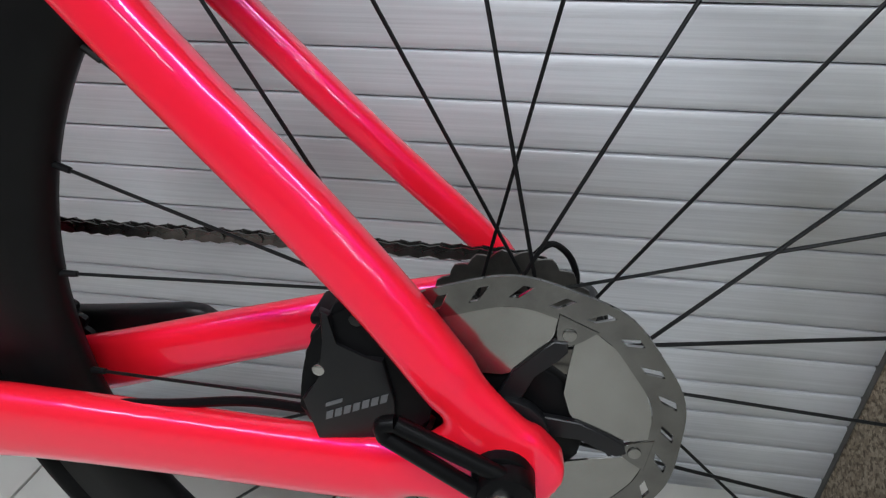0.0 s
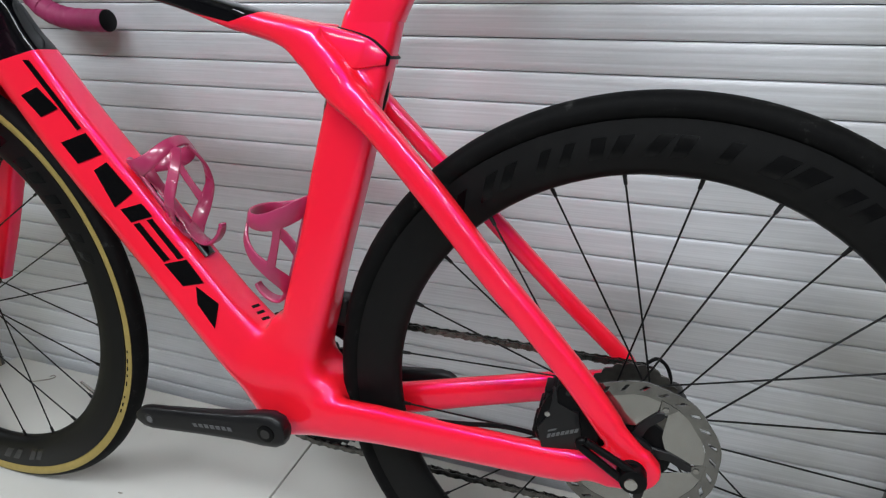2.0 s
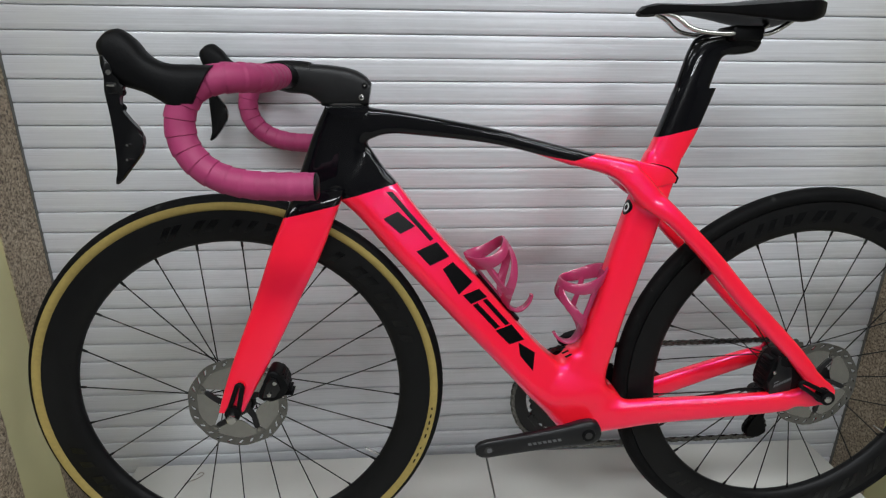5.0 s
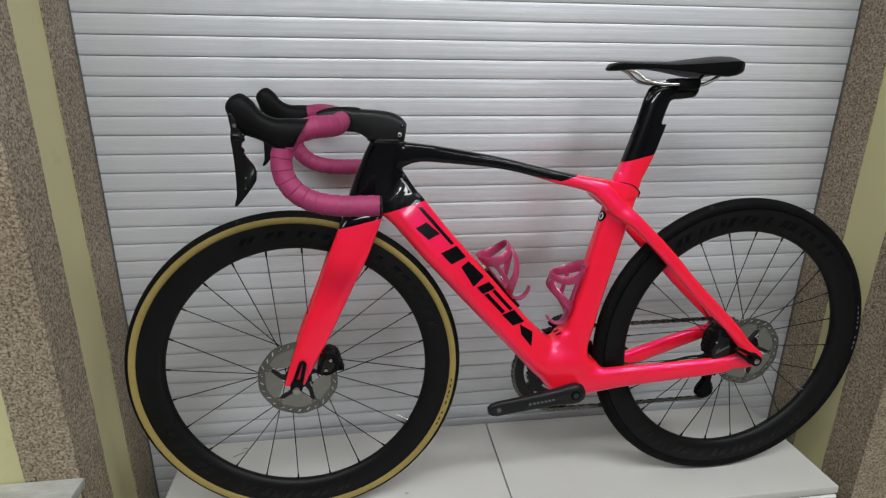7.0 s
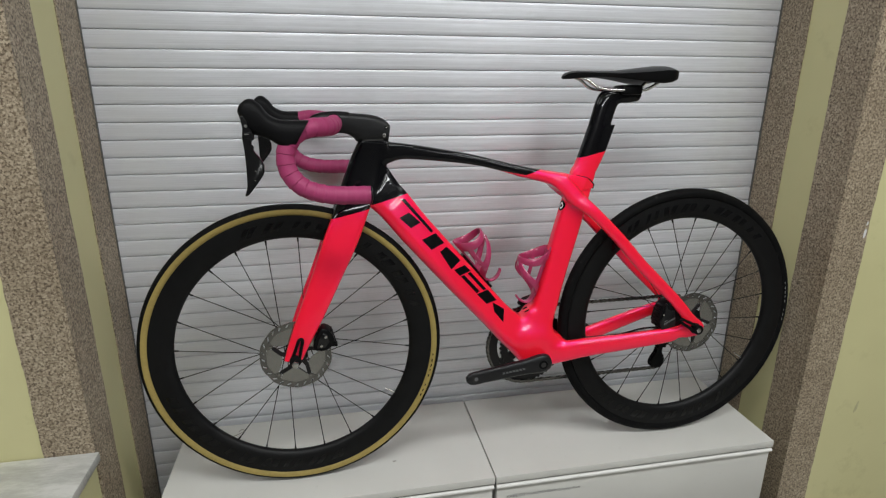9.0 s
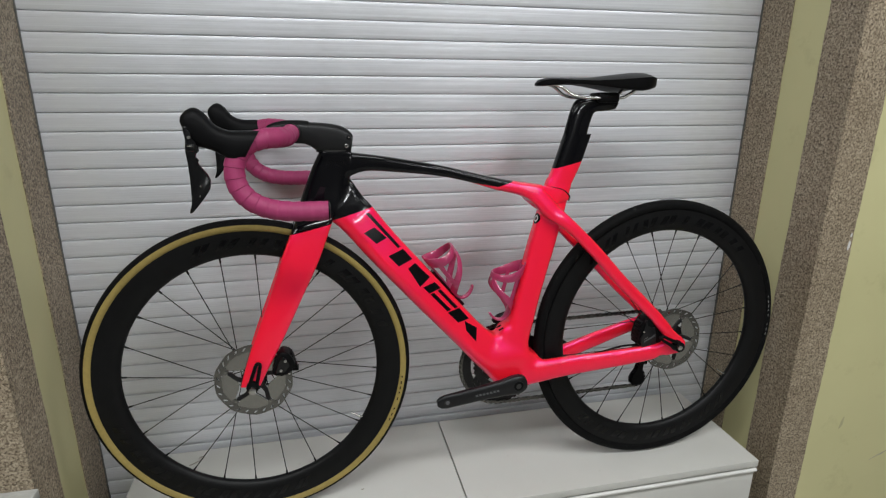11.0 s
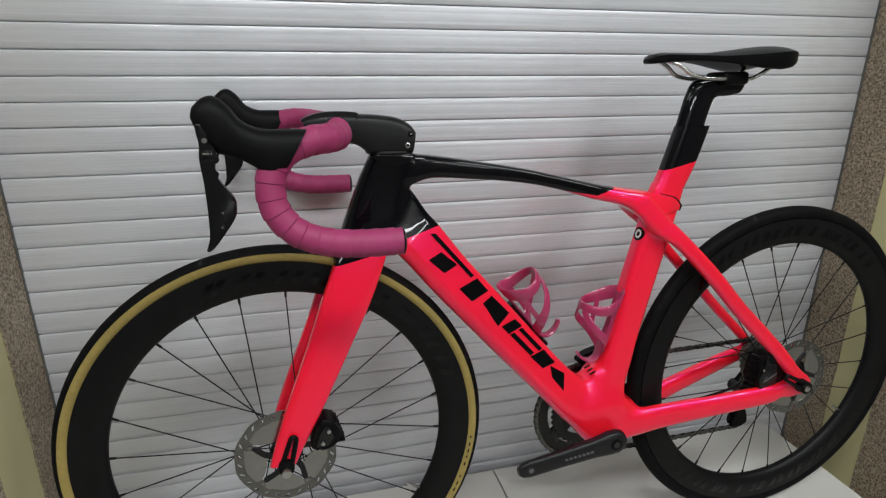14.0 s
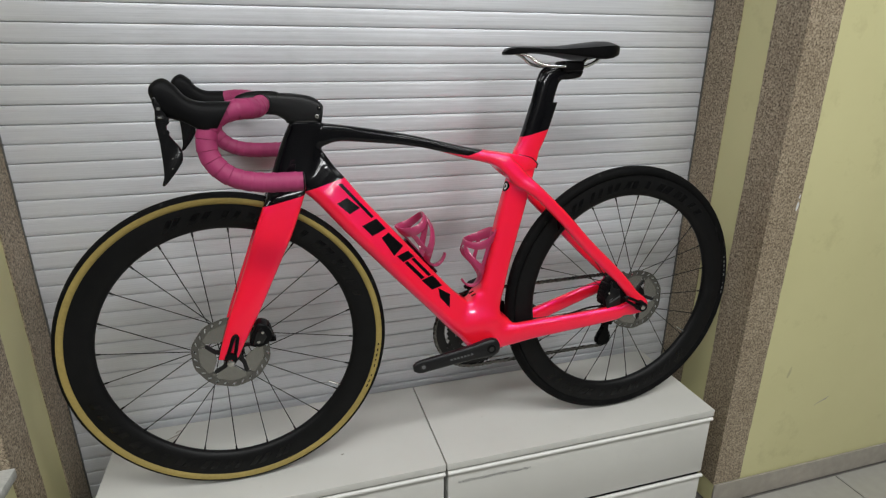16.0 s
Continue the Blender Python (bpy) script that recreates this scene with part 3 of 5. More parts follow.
# frame
half = [(0.30, 1.0), (0.48, 0.99), (0.56, 0.96), (0.61, 0.91), (0.66, 0.82), (0.83, 0.22), (0.97, -0.28), (1.0, -0.42), (0.98, -0.58), (0.90, -0.76), (0.74, -0.91), (0.50, -0.98), (0.22, -1.0)]
FACETED = half + [(-p, q) for p, q in half[::-1]]
down = loft([(-0.237, 0.753, -0.32, 0.698, 0.020, 0), (-0.213, 0.716, -0.281, 0.666, 0.025, 0), (-0.195, 0.695, -0.254, 0.64, 0.028, 0), (-0.153, 0.64, -0.209, 0.585, 0.031, 0), (-0.107, 0.586, -0.163, 0.532, 0.033, 0), (-0.036, 0.503, -0.095, 0.455, 0.035, 0), (0.005, 0.455, -0.054, 0.41, 0.036, 0), (0.053, 0.402, -0.009, 0.36, 0.038, 0), (0.099, 0.363, 0.04, 0.303, 0.040, 0), (0.135, 0.326, 0.087, 0.255, 0.041, 0)], 6, section=FACETED)
TUBES = {"down_tube": [down]}
head = loft([(-0.298, 0.81, -0.232, 0.81, 0.021, 0), (-0.317, 0.772, -0.238, 0.767, 0.020, 0), (-0.332, 0.735, -0.244, 0.737, 0.021, 0), (-0.345, 0.702, -0.252, 0.707, 0.024, 0), (-0.356, 0.674, -0.272, 0.687, 0.026, 0)], 6, 28, 3.4)
TUBES["head_tube"] = [head]
top = loft([(-0.267, 0.812, -0.267, 0.741, 0.016, 0), (-0.24, 0.808, -0.237, 0.758, 0.017, 0), (-0.205, 0.804, -0.205, 0.768, 0.018, 0), (-0.152, 0.796, -0.152, 0.765, 0.019, 0), (-0.048, 0.777, -0.055, 0.754, 0.019, 0), (0.022, 0.76, 0.015, 0.739, 0.020, 0), (0.093, 0.743, 0.08, 0.719, 0.022, 0), (0.145, 0.734, 0.137, 0.704, 0.025, 0), (0.19, 0.727, 0.182, 0.682, 0.029, 0)], 6, 32, 4.2)
TUBES["top_tube"] = [top]
seat = loft([(0.209, 0.742, 0.264, 0.744, 0.0125, 0), (0.202, 0.726, 0.2635, 0.728, 0.0150, 0), (0.184, 0.658, 0.246, 0.658, 0.018, 0), (0.163, 0.583, 0.227, 0.583, 0.018, 0), (0.1475, 0.519, 0.208, 0.516, 0.020, 0), (0.1295, 0.452, 0.1885, 0.446, 0.024, 0), (0.110, 0.382, 0.172, 0.376, 0.031, 0), (0.094, 0.316, 0.159, 0.321, 0.037, 0), (0.086, 0.268, 0.151, 0.266, 0.040, 0)], 6, 36, 4.2)
TUBES["seat_tube"] = [seat]
fin = bmesh.new()
for x, z, y in ((0.150, 0.731, 0.016), (0.181, 0.7270, 0.0215), (0.2365, 0.7150, 0.0205), (0.2550, 0.6995, 0.0165), (0.2530, 0.6900, 0.0170), (0.2225, 0.6850, 0.0230), (0.190, 0.690, 0.0220)):
    for s in (1, -1):
        fin.verts.new((x, y * s, z))
bmesh.ops.convex_hull(fin, input=fin.verts[:])
bmesh.ops.dissolve_limit(fin, angle_limit=radians(4), verts=fin.verts[:], edges=fin.edges[:])
bmesh.ops.bevel(fin, geom=fin.edges[:], offset=0.0018, segments=3, affect="EDGES", profile=0.5)
part("seat_joint", fin, CORAL, bike, "coral folded wedge where the top tube meets the mast")
part("gasket", sweep([(0.206, -0.0225, 0.7235), (0.2370, -0.0200, 0.7150), (0.2545, -0.0160, 0.7005), (0.2550, -0.0150, 0.6960), (0.2535, -0.0155, 0.6890)], [0.0006, 0.0010, 0.0016, 0.0022, 0.0014], 4, 8), SATIN, bike, "black rubber gasket line")
part("gasket", sweep([(0.2545, -0.0150, 0.697), (0.2555, 0.0, 0.697), (0.2545, 0.0150, 0.697)], 0.0018, 4, 8), SATIN, bike, "black rubber gasket line")
part("clamp_slot", sweep([(0.2455, 0, 0.678), (0.2420, 0, 0.661), (0.2375, 0, 0.644)], [0.0052, 0.0062, 0.0052], 3, 16), SATIN, bike, "black slotted seat clamp wedge")
for x, z in ((0.2345, 0.6365), (0.2460, 0.6845)):
    part("clamp_bolt", sweep([(x, 0, z), (x + 0.0055, 0, z - 0.001)], [0.0040, 0.0034], 1, 14), STEEL, bike, "small steel clamp bolt")
mast = loft([(0.203, 0.7275, 0.265, 0.7295, 0.0150, 0), (0.2180, 0.7615, 0.2850, 0.7735, 0.0145, 0), (0.2430, 0.8375, 0.3065, 0.8375, 0.0145, 0)], 6, 32, 3.6)
cut(mast, 0.2145, 0.7612, 0.284, 0.7775, 1)
part("seat_mast", mast, [CORAL, GLOSS], bike, "seat mast, coral below and gloss black above")
bb = bmesh.new()
rings(bb, [[(BX + r * math.cos(2 * math.pi * k / 32), y, BZ + r * math.sin(2 * math.pi * k / 32)) for k in range(32)] for r, y in ((0.02, -0.0425), (0.026, -0.0425), (0.029, -0.0405), (0.034, -0.02), (0.034, 0.02), (0.029, 0.0405), (0.026, 0.0425), (0.02, 0.0425))])
TUBES["bottom_bracket_shell"] = [bb]
joint = closed_curve([(0.040, 0.338), (0.070, 0.360), (0.092, 0.378), (0.108, 0.398), (0.160, 0.396), (0.164, 0.362), (0.168, 0.334), (0.192, 0.316), (0.205, 0.262), (0.166, 0.247), (0.120, 0.237), (0.092, 0.248), (0.058, 0.288)], 5)
cx, cz = 0.130, 0.305
loops = []
for inset, y in ((0.92, -0.0422), (0.70, -0.0420), (0.50, -0.0416), (0.34, -0.0410), (0.22, -0.0402), (0.14, -0.0392), (0.08, -0.0375), (0.03, -0.0345), (0.0, -0.029), (0.0, 0.029), (0.03, 0.0345), (0.08, 0.0375), (0.14, 0.0392), (0.34, 0.0410), (0.92, 0.0422)):
    ring = []
    for x, z in joint:
        x, z = x + (cx - x) * inset, z + (cz - z) * inset
        a = min(max((z - 0.315) / 0.070, 0), 1)
        b = min(max((x - 0.150) / 0.060, 0), 1)
        c = min(max((0.090 - x) / 0.050, 0), 1)
        ring.append((x, y * (1 - 0.31 * a * a * (3 - 2 * a) - 0.24 * b * b * (3 - 2 * b) - 0.14 * c * c * (3 - 2 * c)), z))
    loops.append(ring)
TUBES["bottom_bracket_shell"].append(rings(bmesh.new(), loops))
TUBES["seat_stay_root"], TUBES["seat_stay"], TUBES["chain_stay"], TUBES["dropout"] = [], [], [], []
for s in (1, -1):
    hx, hz = (0.0103, 0.0100) if s > 0 else (0.0072, 0.0072)
    mid = [(0.251, 0.6335, 0.0115, 0.0362), (0.3150, 0.5700, 0.0110, 0.045), (0.3770, 0.5020, 0.0105, 0.050), (0.4365, 0.4425, 0.0100, 0.0570), (0.474, 0.4035, 0.0095, 0.0630), (0.507, 0.3650, 0.0090, 0.0690), (0.524, 0.348, 0.0055, 0.0695)] if s > 0 else [(0.2275, 0.6525, 0.0100, 0.037), (0.2850, 0.5940, 0.0100, 0.044), (0.3470, 0.5340, 0.0095, 0.050), (0.430, 0.4525, 0.0090, 0.056), (0.507, 0.3810, 0.0085, 0.062), (0.532, 0.352, 0.0080, 0.066)]
    head_rows = [(0.100, 0.735, 0.093, 0.718, 0.007, -0.013 * s), (0.136, 0.733, 0.121, 0.7125, 0.010, -0.0160 * s), (0.172, 0.7255, 0.1475, 0.7005, 0.0115, -0.0190 * s), (0.2010, 0.7045, 0.1690, 0.6815, 0.012, -0.0225 * s), (0.2240, 0.6790, 0.1900, 0.6580, 0.012, -0.0270 * s)]
    TUBES["seat_stay_root"].append(loft(head_rows if s > 0 else head_rows[:4], 6, 36, 5.5))
    st = loft((head_rows[3:] if s > 0 else head_rows[3:4]) + [(cx + hx, cz + hz, cx - hx, cz - hz, w, -y * s) for cx, cz, w, y in mid], 6, 32, 2.9)
    TUBES["seat_stay"].append(st)
    if s > 0:
        rows = [(0.106, 0.318, 0.100, 0.240, 0.018, -0.024), (0.166, 0.311, 0.158, 0.246, 0.014, -0.031), (0.236, 0.313, 0.238, 0.262, 0.012, -0.037), (0.345, 0.320, 0.350, 0.276, 0.0115, -0.048), (0.45, 0.332, 0.46, 0.293, 0.0105, -0.0640), (0.490, 0.3390, 0.490, 0.3040, 0.0095, -0.0685), (0.525, 0.334, 0.525, 0.311, 0.005, -0.0695)]
    else:
        rows = [(0.106, 0.308, 0.100, 0.240, 0.018, 0.024), (0.166, 0.292, 0.158, 0.238, 0.014, 0.031), (0.226, 0.294, 0.224, 0.246, 0.012, 0.038), (0.345, 0.322, 0.348, 0.282, 0.0115, 0.048), (0.45, 0.346, 0.455, 0.310, 0.0105, 0.058), (0.535, 0.362, 0.545, 0.332, 0.009, 0.066)]
    cs = loft(rows, 6, 22, 2.6)
    TUBES["chain_stay"].append(cs)
    if s > 0:
        dr = prism(closed_curve([(0.470, 0.3215), (0.490, 0.3405), (0.501, 0.350), (0.506, 0.359), (0.503, 0.365), (0.508, 0.369), (0.517, 0.371), (0.530, 0.361), (0.546, 0.346), (0.5535, 0.335), (0.550, 0.321), (0.536, 0.310), (0.500, 0.3045)], 4), -0.0783, -0.064, 0.0014, 2)
    else:
        dr = disc(RX + 0.004, 0.346, 0.022, 0.059, 0.072, 28, 0.003)
    TUBES["dropout"].append(dr)


def moulded(tubes, voxel, blend, rounds):
    """Joins closed tubes into one skin with filleted joints, broadest at the bottom bracket; gives it back tube by tube."""
    union = bmesh.new()
    trees, owner = [], []
    for name, shapes in tubes.items():
        for k, shape in enumerate(shapes):
            bmesh.ops.recalc_face_normals(shape, faces=shape.faces)
            me = bpy.data.meshes.new("tube")
            shape.to_mesh(me)
            union.from_mesh(me)
            trees.append(BVHTree.FromBMesh(shape))
            owner.append((name, 0 if name == "bottom_bracket_shell" else k))
            bpy.data.meshes.remove(me)
    me = bpy.data.meshes.new("skin")
    union.to_mesh(me)
    union.free()
    ob = new("skin", me)
    mod = ob.modifiers.new("remesh", "REMESH")
    mod.mode, mod.voxel_size, mod.adaptivity = "VOXEL", voxel, 0.0
    skin = bpy.data.meshes.new_from_object(ob.evaluated_get(bpy.context.evaluated_depsgraph_get()))
    bpy.data.objects.remove(ob)
    n = len(skin.vertices)
    co = np.empty(n * 3)
    skin.vertices.foreach_get("co", co)
    co = co.reshape(-1, 3)
    ed = np.empty(len(skin.edges) * 2, int)
    skin.edges.foreach_get("vertices", ed)
    a, b = ed[0::2], ed[1::2]
    deg = np.maximum(np.bincount(a, minlength=n) + np.bincount(b, minlength=n), 1)
    near = np.zeros(n, int)
    mask = np.zeros(n)
    for i, p in enumerate(co):
        ds = []
        for k, tree in enumerate(trees):
            hit = tree.find_nearest(p, 0.05)
            ds.append(hit[3] if hit[3] is not None else 0.05)
        order = np.argsort(ds)
        near[i] = order[0]
        mask[i] = min(max(1.0 - ds[order[1]] / blend, 0.0), 1.0)

    def relax(w, times):
        for _ in range(times):
            for c in range(3):
                avg = (np.bincount(a, co[b, c], n) + np.bincount(b, co[a, c], n)) / deg
                co[:, c] += w * (avg - co[:, c])

    mask = np.minimum(mask * 1.8, 1.0)
    relax(0.5 * mask, rounds)
    soft = np.hypot((co[:, 0] - 0.135) / 0.095, (co[:, 2] - 0.325) / 0.085)
    relax(0.5 * np.clip((1.15 - soft) / 0.45, 0.0, 1.0), 50)
    relax(np.full(n, 0.4), 4)
    skin.vertices.foreach_set("co", co.ravel())
    skin.update()
    normals = np.empty(n * 3)
    skin.vertex_normals.foreach_get("vector", normals)
    normals = normals.reshape(-1, 3)
    whole = bmesh.new()
    whole.from_mesh(skin)
    tree = BVHTree.FromBMesh(whole)
    whole.free()
    out = {}
    faces = [tuple(p.vertices) for p in skin.polygons]
    votes = {}
    for f in faces:
        ks = [owner[near[v]] for v in f]
        votes.setdefault(max(sorted(set(ks)), key=ks.count), []).append(f)
    for k, fs in votes.items():
        used = sorted({v for f in fs for v in f})
        index = {v: i for i, v in enumerate(used)}
        bm = bmesh.new()
        vs = [bm.verts.new(co[v]) for v in used]
        for f in fs:
            bm.faces.new([vs[index[v]] for v in f])
        out.setdefault(k[0], []).append(bm)
    kd = KDTree(n)
    for i, p in enumerate(co):
        kd.insert(p, i)
    kd.balance()
    bpy.data.meshes.remove(skin)
    return out, tree, kd, normals


def skin_part(name, bm, material, label, kd, normals):
    """A tube of the skin, shaded as the whole skin is."""
    me = bpy.data.meshes.new(name)
    bm.to_mesh(me)
    bm.free()
    for m in material:
        me.materials.append(m)
    me.polygons.foreach_set("use_smooth", [True] * len(me.polygons))
    me.normals_split_custom_set_from_vertices([tuple(normals[kd.find(v.co)[1]]) for v in me.vertices])
    ob = new(name, me)
    ob.parent = bike
    if label:
        ob["label"] = label
    return ob


def black_front(bm):
    """Black paint ahead of the line across the top tube."""
    cut(bm, -0.087, 0.758, 0.195, 0.706, 1)
    for f in bm.faces:
        if f.calc_center_median().x < -0.087:
            f.material_index = 1
    d = Vector((0.043, 0, 0.0125)).normalized()
    no, at = Vector((-d.z, 0, d.x)), Vector((0.131, 0, 0.741))
    bmesh.ops.bisect_plane(bm, geom=bm.verts[:] + bm.edges[:] + bm.faces[:], plane_co=at, plane_no=no, dist=1e-6)
    for f in bm.faces:
        if (f.calc_center_median() - at).dot(no) < 0:
            f.material_index = 0


SKIN, FRAME, SKIN_KD, SKIN_N = moulded(TUBES, 0.0021, 0.010, 40)
LABELS = {"down_tube": "coral aero down tube, black towards the head", "head_tube": "gloss black aero head tube", "top_tube": "top tube, black running into coral", "seat_tube": "coral aero seat tube", "seat_stay": "coral seat stay", "seat_stay_root": "broad coral root of the seat stay", "chain_stay": "coral chain stay", "bottom_bracket_shell": "coral bottom bracket shell, moulded into the tubes", "dropout": ""}
for name, pieces in SKIN.items():
    for piece in pieces:
        if name == "down_tube":
            cut(piece, -0.279, 0.670, -0.194, 0.694, 1)
        elif name == "top_tube":
            black_front(piece)
        elif name == "head_tube":
            for f in piece.faces:
                f.material_index = 1
        ob = skin_part(name, piece, [CORAL, GLOSS], LABELS[name], SKIN_KD, SKIN_N)
        if name == "down_tube":
            down_ob = ob


def round_sticker(r0, r1, mat, parent, label, lift):
    """A round sticker pressed on the seat tube's front edge."""
    aim = Vector((0.99, 0.14, 0.0))
    side = Vector((0.14, -0.99, 0.0))
    c = Vector((0.1800, -0.0035, 0.6490))
    bm = bmesh.new()
    rows = []
    for r in np.linspace(r0, r1, 5):
        row = []
        for k in range(28):
            t = 2 * math.pi * k / 28
            p = c + side * (r * math.cos(t)) + Vector((0.24, 0, 0.97)) * (r * math.sin(t))
            hit = FRAME.ray_cast(p - aim * 0.06, aim)[0]
            row.append(bm.verts.new((hit if hit else p) - aim * lift))
        rows.append(row)
    for i in range(4):
        for k in range(28):
            bm.faces.new((rows[i][k], rows[i][(k + 1) % 28], rows[i + 1][(k + 1) % 28], rows[i + 1][k]))
    return part("badge", bm, mat, parent, label)


badge = round_sticker(0.0005, 0.0125, DECAL, bike, "round black sticker", 0.0006)
round_sticker(0.0045, 0.0078, STICKER, badge, "white ring on the sticker", 0.0011)
part("axle_cap", disc(RX, HZ - 0.007, 0.0135, -0.0835, -0.060, 24, 0.001), SATIN, bike, "black axle end")

# fork
for s in (1, -1):
    leg = loft([(-0.3519, 0.6792, -0.272, 0.6869, 0.020, -0.012 * s), (-0.3653, 0.6474, -0.2807, 0.6667, 0.016, -0.030 * s), (-0.3873, 0.5953, -0.3093, 0.5953, 0.013, -0.040 * s), (-0.413, 0.5259, -0.344, 0.5259, 0.0125, -0.045 * s), (-0.4522, 0.4295, -0.3932, 0.4295, 0.012, -0.051 * s), (-0.4741, 0.3688, -0.4261, 0.3707, 0.011, -0.055 * s), (-0.4835, 0.338, -0.4435, 0.338, 0.010, -0.057 * s)], 6, 32, 4.2)
    cut(leg, -0.366, 0.647, -0.283, 0.666, 1)
    part("fork_leg", leg, [CORAL, GLOSS], bike, "coral fork leg, black at the crown")
crown = loft([(-0.3555, 0.6765, -0.2715, 0.6915, 0.0255, 0), (-0.3615, 0.6610, -0.2775, 0.6755, 0.0285, 0), (-0.3655, 0.6490, -0.2835, 0.6675, 0.0275, 0)], 4, 32, 3.6)
part("fork_crown", crown, GLOSS, bike, "gloss black fork crown")

# stem and handlebar
stem = loft([(-0.396, 0.862, -0.390, 0.845, 0.016, 0), (-0.377, 0.868, -0.375, 0.835, 0.019, 0), (-0.351, 0.871, -0.351, 0.828, 0.021, 0), (-0.321, 0.869, -0.323, 0.825, 0.0215, 0), (-0.286, 0.867, -0.306, 0.815, 0.0215, 0), (-0.256, 0.862, -0.300, 0.8085, 0.0215, 0), (-0.238, 0.853, -0.268, 0.8080, 0.0215, 0), (-0.2290, 0.8425, -0.2345, 0.8085, 0.0205, 0)], 6, 24, 3.6)
part("stem", stem, STEMBLACK, bike, "satin black stem")
for x, z in ((-0.2382, 0.8385), (-0.2435, 0.8217)):
    b = part("stem_bolt", disc(x, z, 0.0042, -0.0235, -0.019, 16, 0.0005), SATIN if z > 0.83 else STEEL, bike, "" if z > 0.83 else "bright ring-shaped bolt head")
    # on the lower bolt a dark disc stands for the shaded hollow
    part("bolt_socket", disc(x, z, 0.0016 if z > 0.83 else 0.0024, -0.0242, -0.0234, 6), STEEL if z > 0.83 else DARK, b)
part("stem_seam", sweep([(-0.3165, -0.0216, 0.8605), (-0.3165, -0.0205, 0.8672), (-0.3165, -0.0120, 0.8694), (-0.3165, 0.0, 0.8698), (-0.3165, 0.0120, 0.8694), (-0.3165, 0.0205, 0.8672)], 0.0007, 3, 6), DARK, bike, "fine black seam of the bar clamp")
part("stem_cover", prism(closed_curve([(-0.3960, 0.8625), (-0.3770, 0.8700), (-0.3520, 0.8728), (-0.3180, 0.8712), (-0.3180, 0.8660), (-0.3520, 0.8675), (-0.3770, 0.8640), (-0.3925, 0.8575)], 3), -0.0150, 0.0150, 0.0015, 2), STEMBLACK, bike, "satin black cover of the bar clamp")
part("spacer", loft([(-0.299, 0.8105, -0.233, 0.8105, 0.0215, 0), (-0.297, 0.8135, -0.234, 0.8135, 0.0215, 0)], 2, 24, 2.4), DARK, bike)
part("headset_cap", prism(closed_curve([(-0.2965, 0.8092), (-0.2650, 0.8096), (-0.2345, 0.8092), (-0.2362, 0.8010), (-0.2450, 0.7945), (-0.2620, 0.7912), (-0.2780, 0.7938), (-0.2910, 0.8000)], 4), -0.0222, 0.0222, 0.0022, 3), GLOSS, bike, "gloss black headset cap with a curved lower lip")
part("bar_centre", sweep([(-0.350, -0.062, 0.851), (-0.348, 0, 0.850), (-0.350, 0.062, 0.851)], 0.0165, 4, 20), SATIN, bike, "satin black bar centre")
